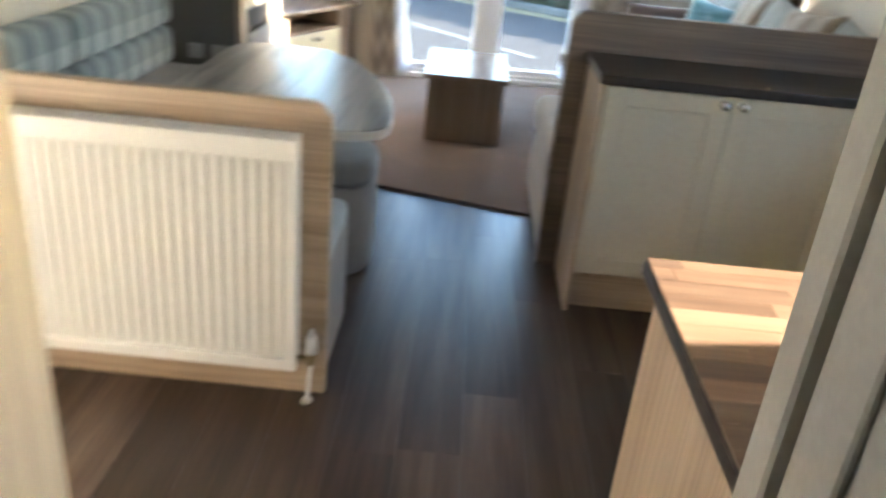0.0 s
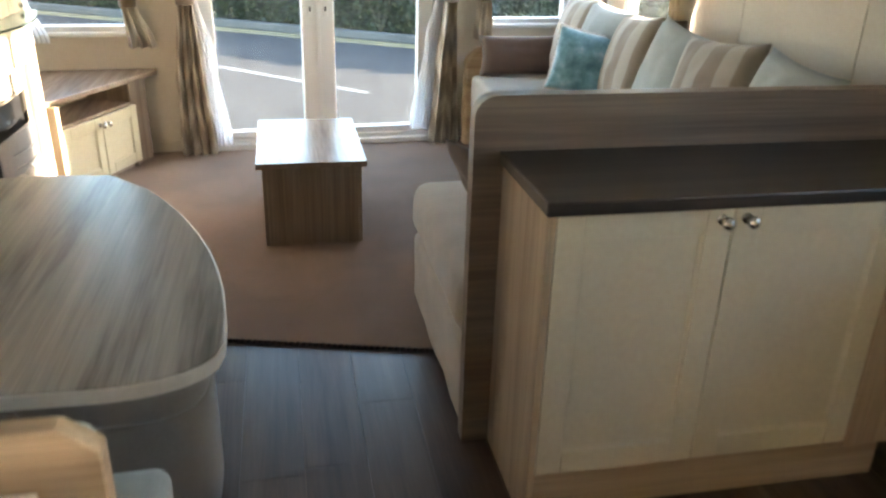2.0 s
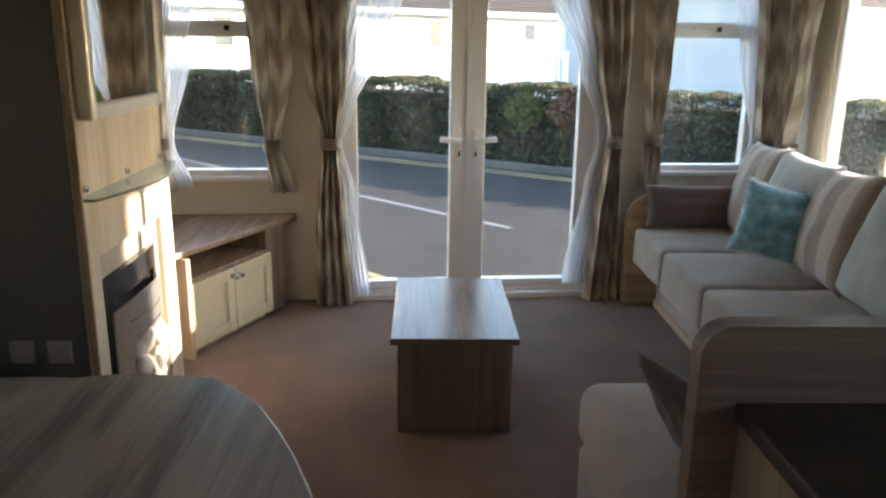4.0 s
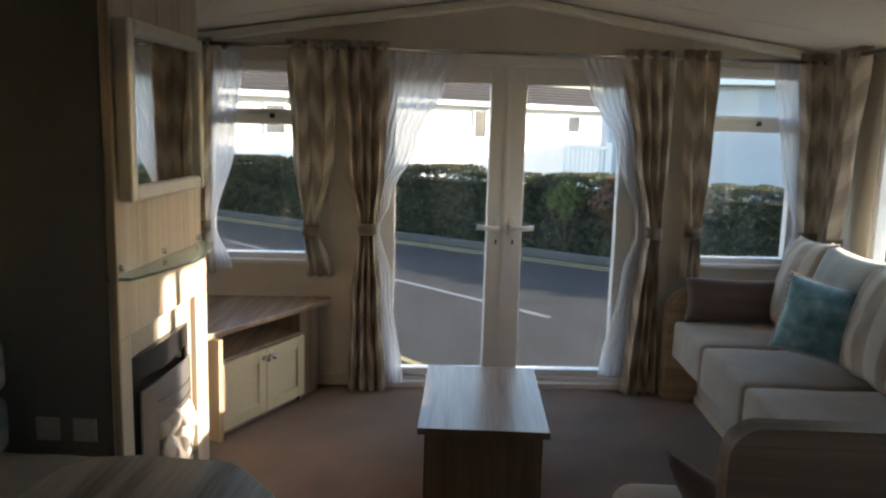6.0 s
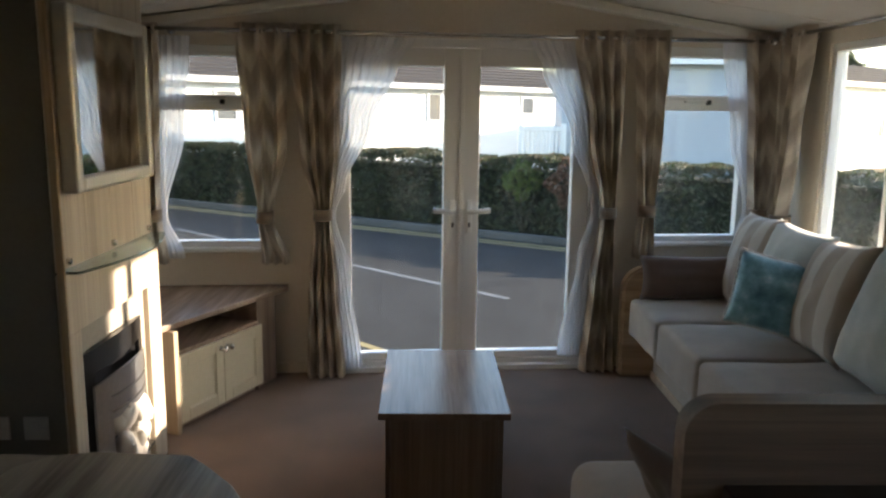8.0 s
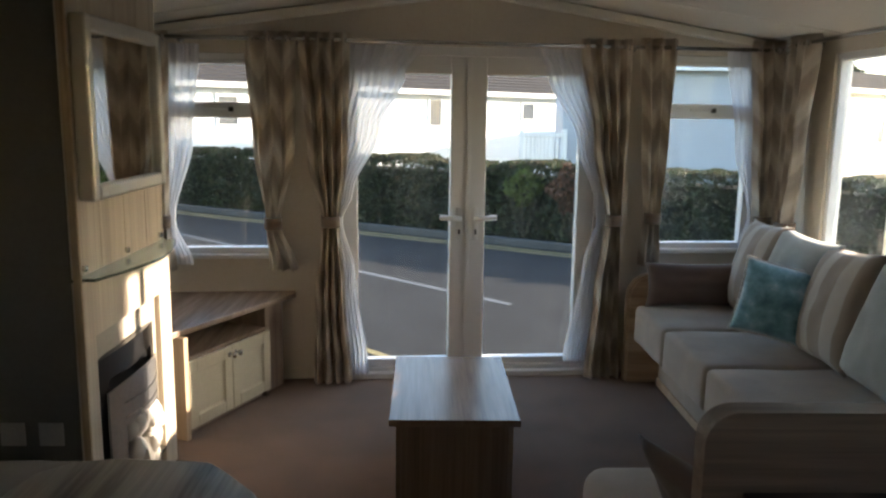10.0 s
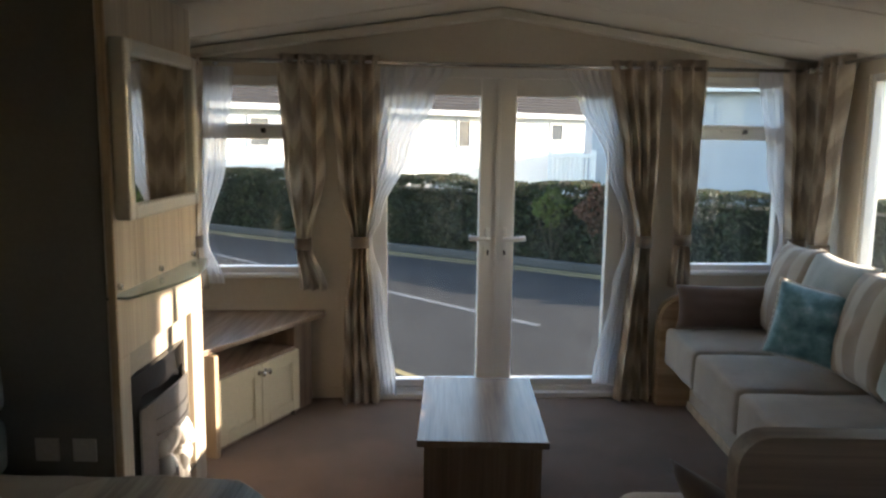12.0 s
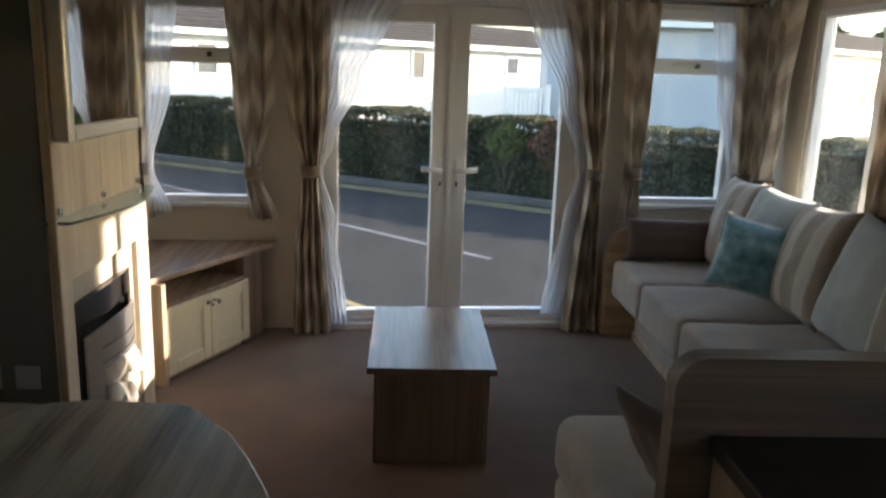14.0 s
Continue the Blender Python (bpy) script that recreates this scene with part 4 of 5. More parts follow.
bmesh.ops.bevel(bm, geom=[ed for ed in bm.edges if len(ed.link_faces) == 2 and ed.calc_face_angle() > 0.8], offset=0.012, segments=2, affect="EDGES")
part("arm", bm, OAK_H, sofa, "curved light oak sofa end")


def cushion(x, y, z, w, h, d, lean, turn, material, label, seed, piping=None, roll=0.0, group=""):
    m = Matrix.Translation((x, y, z)) @ Matrix.Rotation(radians(turn), 4, "Z") @ Matrix.Rotation(radians(lean), 4, "X") @ Matrix.Rotation(radians(roll), 4, "Y")
    e = thing("cushion", label, "cushion", group=group, m=m)
    part("cover", pillow_bm(w, h, d, m, seed), material, e, smooth=True)
    if piping:
        bm = bmesh.new()
        pts = []
        n = 12
        for a, b in (((-1, 0), (1, 0)), ((1, 0), (1, 1)), ((1, 1), (-1, 1)), ((-1, 1), (-1, 0))):
            for i in range(n):
                u, v = a[0] + (b[0] - a[0]) * i / n, (a[1] + (b[1] - a[1]) * i / n) * 2 - 1
                pts.append((u * w / 2 * (1 - 0.07 * (1 - v * v)), 0, v * h / 2 * (1 - 0.07 * (1 - u * u)) + h / 2))
        for a, b in zip(pts, pts[1:] + pts[:1]):
            rod(a, b, 0.005, 6, bm=bm)
        bm.transform(m)
        part("piping", bm, piping, e, smooth=True)
    return e


# turn 90: the cushion's width runs along y, and it leans back on the side wall
row = [(6.22, STRIPE, "striped oatmeal back cushion on the sofa"), (5.80, DUCK, "plain duck-egg back cushion on the sofa"), (5.38, STRIPE, "striped oatmeal back cushion on the sofa"),
       (4.93, DUCK, "plain duck-egg back cushion on the sofa"), (4.50, STRIPE, "striped oatmeal back cushion on the sofa"), (4.05, DUCK, "plain duck-egg back cushion on the sofa")]
for k, (y, mat_, lab) in enumerate(row):
    cushion(1.76, y, 0.485, 0.53, 0.53, 0.20, 16, 90 + (-3, 4, -5, 3, 6, -4)[k], mat_, lab, k * 3.1, group="back cushions", roll=(3, -2, 4, -6, 5, -3)[k])
cushion(1.625, 5.60, 0.53, 0.345, 0.36, 0.13, -16, -20, TEAL, "teal crushed velvet scatter cushion with silver piping", 20, piping=SILVERF, roll=11)
cushion(1.57, 6.37, 0.492, 0.60, 0.25, 0.13, 8, 180, BROWN, "brown oblong bolster cushion at the sofa end", 25)
cushion(0.75, 3.66, 0.50, 0.40, 0.36, 0.10, 30, -75, BROWN, "brown scatter cushion leaning on the partition", 28)

# ---- partition and kitchen ----
bm = bmesh.new()
prof = [(0.505, 0.0), (0.505, 0.985)] + [(0.505 + 0.06 - 0.06 * math.cos(t), 0.985 + 0.06 * math.sin(t)) for t in [math.pi / 2 * i / 8 for i in range(1, 9)]] + [(XR, 1.045), (XR, 0.0)]
lo = [bm.verts.new((x, 3.342, z)) for x, z in prof]
hi = [bm.verts.new((x, 3.392, z)) for x, z in prof]
bm.faces.new(lo)
bm.faces.new(hi[::-1])
for k in range(len(prof)):
    bm.faces.new((lo[k], hi[k], hi[(k + 1) % len(prof)], lo[(k + 1) % len(prof)]))
bmesh.ops.recalc_face_normals(bm, faces=bm.faces)
# the shadow on the kitchen face is part of this laminate's colour
tagged(part("partition", bm, ELM_SHADE), "low elm laminate partition with rounded corner", "partition", kind="structure")
structure("trim_upstand", box(XR - 0.02, 1.14, 0.905, XR - 0.001, 3.34, 1.045, 0.003), ELM_Y, "elm laminate upstand along the wall", "trim")

FACE = Matrix.Translation((0, 2.985, 0))
cb = thing("base_cabinet", "kitchen base cabinet with two cream shaker doors", "cabinet", at=(1.05, 3.1, 0))
part("side_panel", box(0.585, 2.962, 0.0, 0.603, 3.34, 0.868, 0.001), OAK, cb)
part("body", box(0.604, 2.986, 0.145, 1.645, 3.34, 0.867), OAK, cb)
part("kickboard", box(0.604, 3.012, 0.001, 1.645, 3.03, 0.144), OAK_H, cb)
part("filler_panel", box(1.49, 2.966, 0.146, 1.645, 2.985, 0.866, 0.001), OAK, cb)
d1 = door_panel("door", 0.606, 0.163, 1.029, 0.866, FACE, cb, CREAM)
d2 = door_panel("door", 1.033, 0.163, 1.486, 0.866, FACE, cb, CREAM)
knob(1.000, 0.838, FACE, d1)
knob(1.062, 0.838, FACE, d2)
tagged(part("worktop", box(0.575, 2.945, 0.869, XR - 0.022, 3.341, 0.902, 0.004, 2), DARKTOP), "dark brown laminate worktop", "worktop")

ck = thing("cooker", "black built-in double oven cooker with steel trim", "cooker", at=(1.9, 2.6, 0))
CK = Matrix.Translation((1.655, 0, 0)) @ Matrix.Rotation(-math.pi / 2, 4, "Z")  # local x = -y, faces -x
part("body", box(1.66, 2.31, 0.13, 2.10, 2.93, 0.868), BLACK, ck)
part("plinth", box(1.67, 2.31, 0.001, 1.69, 2.94, 0.128, 0.002), OAK_H, ck, "oak kickboard")
part("control_panel", box(-2.93, -0.022, 0.775, -2.31, -0.001, 0.862, 0.004, 2, m=CK), STEEL, ck, "stainless control panel")
for k, u in enumerate((-2.885, -2.82, -2.755, -2.61, -2.545, -2.48)):
    bm = rod((u, -0.022, 0.82), (u, -0.032, 0.82), 0.021, 16)
    rod((u, -0.032, 0.82), (u, -0.052, 0.82), 0.016, 16, bm=bm)
    box(u - 0.004, -0.058, 0.804, u + 0.004, -0.05, 0.836, 0.002, bm=bm)
    bm.transform(CK)
    part("control_knob", bm, CHROME, ck, smooth=False)
for nm, z0, z1 in (("grill_door", 0.555, 0.765), ("oven_door", 0.145, 0.545)):
    od = part(nm, box(-2.925, -0.028, z0, -2.315, -0.001, z1, 0.005, 2, m=CK), BLACKGLASS, ck)
    part("door_window", box(-2.84, -0.031, z0 + 0.04, -2.40, -0.0285, z1 - 0.075, 0.001, m=CK), BLACKGLASS, od)
    bm = rod((-2.89, -0.06, z1 - 0.04), (-2.35, -0.06, z1 - 0.04), 0.010, 12)
    for u in (-2.87, -2.37):
        rod((u, -0.06, z1 - 0.04), (u, -0.028, z1 - 0.04), 0.008, 8, bm=bm)
    bm.transform(CK)
    part("handle", bm, STEEL, od, "steel bar handle", smooth=True)
part("hob", box(1.645, 2.31, 0.869, 2.098, 2.94, 0.895, 0.004, 2), BLACKGLASS, ck, "black hob top")
for x, y in ((1.78, 2.46), (1.78, 2.78), (1.98, 2.46), (1.98, 2.78)):
    bm = rod((x, y, 0.895), (x, y, 0.912), 0.045, 18)
    rod((x, y, 0.912), (x, y, 0.92), 0.03, 18, bm=bm)
    part("burner", bm, BLACK, ck)
    for t in range(4):
        c, q = math.cos(t * math.pi / 2), math.sin(t * math.pi / 2)
        bm = rod((x + 0.03 * c, y + 0.03 * q, 0.93), (x + 0.095 * c, y + 0.095 * q, 0.93), 0.004, 6)
        rod((x + 0.095 * c, y + 0.095 * q, 0.93), (x + 0.095 * c, y + 0.095 * q, 0.895), 0.004, 6, bm=bm)
        part("pan_support", bm, BLACK, ck)

sc = thing("base_cabinet", "light oak kitchen base cabinet beside the cooker", "cabinet", at=(1.9, 1.9, 0))
part("body", box(1.66, 1.525, 0.12, 2.10, 2.305, 0.868, 0.002), OAK, sc)
part("kickboard", box(1.70, 1.525, 0.001, 1.72, 2.305, 0.119), OAK_H, sc)
tagged(part("worktop", box(1.64, 1.53, 0.869, XR - 0.022, 2.305, 0.902, 0.004, 2), DARKTOP), "dark brown laminate worktop beside the cooker", "worktop")

# peninsula with a block worktop
pn = thing("peninsula_unit", "light oak kitchen peninsula unit", "cabinet", at=(1.2, 1.33, 0))
part("end_panel", box(0.475, 0.955, 0.0, 0.495, 1.50, 0.868, 0.002), OAK, pn)
part("body", box(0.496, 0.96, 0.001, 2.10, 1.495, 0.867), OAK, pn)
wk = thing("block_worktop", "butcher-block worktop with a dark edge band", "worktop", at=(1.2, 1.33, 0.87))
part("edge_band", box(0.452, 0.952, 0.869, XR - 0.022, 1.528, 0.897, 0.003), DARKTOP, wk)
rng = random.Random(11)
y = 0.953
while y < 1.52:
    x = 0.455 - rng.random() * 0.3
    w = min(0.045, 1.526 - y)
    while x < XR - 0.03:
        L = 0.22 + 0.25 * rng.random()
        a, b = max(x, 0.455), min(x + L, XR - 0.024)
        if b - a > 0.02:
            part("stave", box(a + 0.0004, y, 0.8972, b - 0.0004, y + w - 0.0006, 0.902), BLOCK, wk)
        x += L
    y += 0.045

# wall socket over the kitchen upstand, and the corridor's light switch
so = thing("wall_socket", "white switch plate above the kitchen upstand", "socket", at=(XR, 3.1, 1.10))
part("plate", box(XR - 0.009, 3.06, 1.075, XR - 0.0005, 3.14, 1.155, 0.003, 2), PLASTIC, so)
sw = thing("light_switch", "white light switch plate on the corridor wall", "switch", at=(0.445, 0.777, 1.165))
part("plate", box(0.434, 0.735, 1.165, 0.4445, 0.82, 1.255, 0.004, 2), PLASTIC, sw)
part("rocker", box(0.429, 0.768, 1.195, 0.434, 0.786, 1.225, 0.002, 2), SOCKET, sw)

# ---- dinette ----
bm = bmesh.new()
prof = [(-1.575, 0.0), (-1.575, 0.895), (-0.245, 0.895), (-0.20, 0.86), (-0.20, 0.0)]
lo = [bm.verts.new((x, 2.29, z)) for x, z in prof]
hi = [bm.verts.new((x, 2.325, z)) for x, z in prof]
bm.faces.new(lo)
bm.faces.new(hi[::-1])
for k in range(5):
    bm.faces.new((lo[k], hi[k], hi[(k + 1) % 5], lo[(k + 1) % 5]))
bmesh.ops.recalc_face_normals(bm, faces=bm.faces)
bmesh.ops.bevel(bm, geom=bm.edges[:], offset=0.003, segments=1, affect="EDGES")
bench = thing("dinette_bench", "U-shaped dinette bench with blue-grey check backs", "bench", at=(-1.2, 3.3, 0))
part("back_board", bm, OAK_H, bench, "light oak seat-back board with chamfered corner")
part("base", box(-1.575, 2.327, 0.001, -0.235, 2.80, 0.30, 0.004), STOOLF, bench)
part("side_base", box(-1.575, 2.802, 0.001, -1.10, 4.50, 0.30, 0.004), STOOLF, bench)
part("seat_cushion", soft_box(-1.55, 2.40, 0.30, -0.225, 2.82, 0.43, 0.035, 0.01, seed=4), DUCK, bench, smooth=True)
part("seat_cushion", soft_box(-1.55, 2.825, 0.30, -1.05, 4.50, 0.43, 0.035, 0.01, seed=5), STOOLF, bench, smooth=True)
part("back_cushion", soft_box(-1.57, 2.33, 0.43, -0.222, 2.42, 0.84, 0.035, 0, seed=6), CHECK, bench, smooth=True)
for k in range(2):
    for a, b in ((2.43, 3.46), (3.465, 4.53)):
        part("back_cushion", soft_box(-1.57, a, 0.42 + 0.205 * k, -1.42, b, 0.62 + 0.205 * k, 0.05, 0, seed=7 + k), CHECK, bench, smooth=True)
part("end_panel", box(-0.234, 2.327, 0.001, -0.218, 2.78, 0.36, 0.004), STOOLF, bench, "grey upholstered bench end")

# boat-shaped table on a pedestal
out = [(-0.90, 2.70), (-0.30, 2.69)]
out += [(-0.30 + 0.195 * math.sin(t), 2.80 - 0.11 * math.cos(t)) for t in [math.pi / 2 * i / 6 for i in range(1, 6)]]
out += [(-0.10 - 0.26 * (i / 8) ** 2.1, 2.82 + 0.92 * i / 8) for i in range(9)]
out += [(-0.365 - 0.13 * math.sin(t), 3.74 + 0.15 * math.sin(t) * (1.2 - 0.2 * math.sin(t))) for t in [math.pi / 2 * i / 6 for i in range(1, 7)]]
out += [(-0.72, 3.91), (-0.82, 3.89), (-0.88, 3.83), (-0.90, 3.74)]
dt = thing("dining_table", "boat-shaped grey driftwood laminate dining table", "table", at=(-0.55, 3.3, 0))
part("tabletop", slab(out, 0.665, 0.70, 0.003), TABLE, dt)
cx, cy = -0.53, 3.3
big = [(cx + (x - cx) * 1.006, cy + (y - cy) * 1.005) for x, y in out]
part("edge_band", slab(big, 0.668, 0.697, 0.002), plain("pale_table_edging", (0.62, 0.58, 0.52), 0.35), dt, "pale edging strip")
bm = rod((-0.62, 3.35, 0.02), (-0.62, 3.35, 0.664), 0.035, 20)
part("pedestal", bm, CHROME, dt, smooth=True)
part("foot", rod((-0.62, 3.35, 0.001), (-0.62, 3.35, 0.02), 0.20, 28, 0.17), CHROME, dt)

st = thing("stool", "rounded grey-taupe upholstered stool under the table", "stool", at=(-0.38, 3.28, 0))


def drum(cx, cy, rx, ry, z0, z1, round_, n=40):
    bm = bmesh.new()
    prof = [(0, z0), (0.97, z0), (1.0, z0 + 0.02), (1.0, z1 - round_)] + [(1 - 0.2 * (1 - math.cos(t)), z1 - round_ + round_ * math.sin(t)) for t in [math.pi / 2 * i / 5 for i in range(1, 6)]] + [(0.4, z1 + 0.012), (0, z1 + 0.015)]
    rings = []
    for f, z in prof:
        r = []
        for i in range(n):
            t = 2 * math.pi * i / n
            c, s = math.cos(t), math.sin(t)
            k = (abs(c) ** 3.2 + abs(s) ** 3.2) ** (-1 / 3.2)
            r.append(bm.verts.new((cx + rx * f * k * c, cy + ry * f * k * s, z)))
        rings.append(r)
    for a, b in zip(rings, rings[1:]):
        for i in range(n):
            bm.faces.new((a[i], a[(i + 1) % n], b[(i + 1) % n], b[i]))
    bmesh.ops.remove_doubles(bm, verts=bm.verts, dist=1e-5)
    bmesh.ops.recalc_face_normals(bm, faces=bm.faces)
    return bm


part("body", drum(-0.40, 3.25, 0.22, 0.21, 0.002, 0.37, 0.015), STOOLF, st, smooth=True)
part("seat", drum(-0.40, 3.25, 0.225, 0.215, 0.371, 0.46, 0.05), STOOLF, st, smooth=True)

# ---- radiator on the seat-back panel ----
rd = thing("radiator", "white convector radiator with ribbed front", "radiator", at=(-0.75, 2.25, 0.11))
X0, X1, Z0, Z1, YF = -1.30, -0.275, 0.115, 0.81, 2.222
bm = bmesh.new()
rows = []
pitch = 0.0333
xs, ys = [X0 + 0.03], [0.0]
x = X0 + 0.03
while x + pitch < X1 - 0.02:
    for f, d in ((0.25, 0), (0.40, 0.007), (0.70, 0.007), (0.85, 0), (1.0, 0)):
        xs.append(x + pitch * f)
        ys.append(d)
    x += pitch
zs = [(Z0 + 0.035, 0), (Z0 + 0.055, 1), (Z1 - 0.075, 1), (Z1 - 0.055, 0)]
for z, k in zs:
    rows.append([bm.verts.new((a, YF + 0.014 - b * k, z)) for a, b in zip(xs, ys)])
for r0, r1 in zip(rows, rows[1:]):
    for i in range(len(xs) - 1):
        bm.faces.new((r0[i], r0[i + 1], r1[i + 1], r1[i]))
pn_ = part("ribs", bm, RAD, rd, smooth=False)
bm = box(X0, YF, Z0, X1, YF + 0.022, Z0 + 0.036, 0.004, 2)
box(X0, YF, Z1 - 0.056, X1, YF + 0.022, Z1, 0.004, 2, bm=bm)
box(X0, YF, Z0 + 0.034, X0 + 0.031, YF + 0.022, Z1 - 0.054, 0.003, bm=bm)
box(xs[-1] - 0.001, YF, Z0 + 0.034, X1, YF + 0.022, Z1 - 0.054, 0.003, bm=bm)
part("front_frame", bm, RAD, rd)
part("back_panel", box(X0 + 0.01, YF + 0.045, Z0 + 0.01, X1 - 0.012, YF + 0.056, Z1 - 0.01), RAD, rd)
part("side_cover", box(X1 - 0.006, YF + 0.02, Z0 + 0.02, X1 - 0.002, YF + 0.064, Z1 - 0.002, 0.001), RAD, rd)
bm = bmesh.new()
x = X0 + 0.02
while x < X1 - 0.02:
    box(x, YF + 0.02, Z1 - 0.004, x + 0.012, YF + 0.062, Z1 + 0.001, bm=bm)
    x += 0.024
box(X0 + 0.005, YF + 0.02, Z1 - 0.004, X1 - 0.004, YF + 0.026, Z1 + 0.002, bm=bm)
box(X0 + 0.005, YF + 0.056, Z1 - 0.004, X1 - 0.004, YF + 0.064, Z1 + 0.002, bm=bm)
box(X0 + 0.005, YF + 0.038, Z1 - 0.004, X1 - 0.004, YF + 0.042, Z1 + 0.001, bm=bm)
part("top_grille", bm, RAD, rd)
part("bracket", box(-1.0, YF + 0.056, 0.3, -0.96, 2.2895, 0.6), RAD, rd)
part("bracket", box(-0.5, YF + 0.056, 0.3, -0.46, 2.2895, 0.6), RAD, rd)
bm = rod((-0.235, 2.25, 0.17), (-0.235, 2.25, 0.225), 0.019, 16, 0.015)
rod((-0.235, 2.25, 0.225), (-0.235, 2.25, 0.245), 0.012, 16, 0.007, bm=bm)
vl = part("valve_head", bm, PLASTIC, rd, "white thermostatic valve head", smooth=True)
bm = rod((-0.235, 2.25, 0.13), (-0.235, 2.25, 0.17), 0.012, 12)
rod((-0.30, 2.25, 0.148), (-0.235, 2.25, 0.148), 0.008, 12, bm=bm)
part("valve_body", bm, BRASS, rd, smooth=True)
bm = rod((-0.235, 2.25, 0.13), (-0.245, 2.245, 0.0), 0.0065, 10)
rod((-0.245, 2.245, 0.0), (-0.245, 2.245, 0.008), 0.016, 14, bm=bm)
part("pipe", bm, PLASTIC, rd, smooth=True)

# ---- outside ----
GZ = -0.6


def sheet(points, z, name, mat_, label, cat):
    bm = bmesh.new()
    bm.faces.new([bm.verts.new((x, y, z)) for x, y in points])
    return structure(name, bm, mat_, label, cat)


sheet([(-400, -400), (400, -400), (400, 400), (-400, 400)], GZ - 0.02, "ground", EARTH, "grass and earth ground", "ground")
RD = Vector((3.7, -2.39, 0)).normalized()   # the road runs slantwise past the doors
RN = Vector((-RD.y, RD.x, 0))
K0 = Vector((-1.17, 16.85, 0))


def along(s, n, z=GZ):
    p = K0 + RD * s + RN * n
    return (p.x, p.y, z)


def strip(s0, s1, n0, n1, z, name, mat_, label, cat, kind="structure"):
    a = [along(s0, n0), along(s1, n0), along(s1, n1), along(s0, n1)]
    bm = slab([(p[0], p[1]) for p in a], z - 0.02, z)
    return tagged(part(name, bm, mat_), label, cat, kind=kind)


strip(-60, 60, -9.0, 0, GZ, "road", TARMAC, "dark grey asphalt road", "road")
for n in (-0.22, -0.42):
    strip(-50, 50, n - 0.08, n, GZ + 0.004, "road_line", YELLOW, "worn double yellow line", "road marking")


def painted(p, q, width, name, mat_, label):
    """A painted line on the road between two plan points."""
    p, q = Vector(p), Vector(q)
    d = (q - p).normalized()
    c = Vector((-d.y, d.x)) * width / 2
    bm = slab([tuple(p - c), tuple(q - c), tuple(q + c), tuple(p + c)], GZ - 0.016, GZ + 0.004)
    return tagged(part(name, bm, mat_), label, "road marking", kind="structure")


for off in (0.0, 0.22):
    painted((-5.46 - off, 14.2 - off), (2.5 - off, 5.98 - off), 0.08, "road_line", YELLOW, "worn double yellow line")
for k in range(-2, 3):
    painted((-0.98 + 3.4 * k, 12.88 - 3.2 * k), (1.03 + 3.4 * k, 10.9 - 3.2 * k), 0.09, "road_dash", ROADWHITE, "worn white centre dash")
for k in range(-18, 14):
    p = [along(k * 0.95, 0.0), along(k * 0.95 + 0.94, 0.0), along(k * 0.95 + 0.94, 0.14), along(k * 0.95, 0.14)]
    bm = slab([(q[0], q[1]) for q in p], GZ - 0.02, GZ + 0.11, 0.015)
    tagged(part("kerb_stone", bm, KERB), "grey concrete kerb stone", "kerb", group="kerb", kind="structure")


def leaf_mesh(name, pts, size, mat_, seed, parent=None, label=""):
    """Many small folded leaves at the points, as one mesh."""
    r = np.random.RandomState(seed)
    k = len(pts)
    a = r.normal(size=(k, 3))
    a /= np.linalg.norm(a, axis=1)[:, None]
    b = np.cross(a, r.normal(size=(k, 3)))
    b /= np.linalg.norm(b, axis=1)[:, None]
    s = size * (0.6 + 0.8 * r.rand(k))[:, None]
    v = np.stack([pts - a * s, pts + b * s * 0.45, pts + a * s, pts - b * s * 0.45], 1).reshape(-1, 3)
    me = bpy.data.meshes.new(name)
    me.from_pydata(v.tolist(), [], np.arange(4 * k).reshape(-1, 4).tolist())
    me.materials.append(mat_)
    ob = new(name, me)
    if parent:
        ob.parent = parent
        bpy.context.view_layer.update()
        me.transform(parent.matrix_world.inverted())
    if label:
        ob["label"] = label
    return ob


def hedge_points(s0, s1, n0, n1, h, count, seed, top_only=False):
    r = np.random.RandomState(seed)
    s = s0 + (s1 - s0) * r.rand(count)
    lump = 0.045 * np.sin(s * 1.9 + 1) + 0.03 * np.sin(s * 4.7) + 0.03 * np.sin(s * 9.1 + 2)
    hh = h + lump
    face = r.rand(count)
    n = np.where(face < 0.55, n0 + 0.22 * r.rand(count) ** 2 + 0.05 * np.sin(s * 6), n0 + (n1 - n0) * r.rand(count))
    z = np.where(face < 0.55, hh * r.rand(count), hh - 0.16 * r.rand(count) ** 2)
    if top_only:
        n, z = n0 + (n1 - n0) * r.rand(count), hh + 0.05 * r.rand(count) - 0.06
    p = np.array(K0)[None, :2] + np.outer(s, np.array(RD)[:2]) + np.outer(n, np.array(RN)[:2])
    return np.column_stack([p, GZ + 0.05 + z])


hd = thing("hedge", "clipped dark green hedge with dry tips by the kerb", "hedge", at=along(0, 1.0, GZ), kind="stuff")
# solid near-black slab behind the leaves, painted as the hedge's inner shade
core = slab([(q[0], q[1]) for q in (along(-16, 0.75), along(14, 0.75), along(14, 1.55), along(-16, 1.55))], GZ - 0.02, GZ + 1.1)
part("hedge_core", core, plain("shade_dark_hedge_inside", (0.012, 0.014, 0.008), 1.0), hd, "near-black solid core painting the hedge's inner shade")
leaf_mesh("hedge_leaves", hedge_points(-16, 14, 0.55, 1.6, 1.28, 60000, 1), 0.042, HEDGE, 1, hd)["kind"] = "stuff"
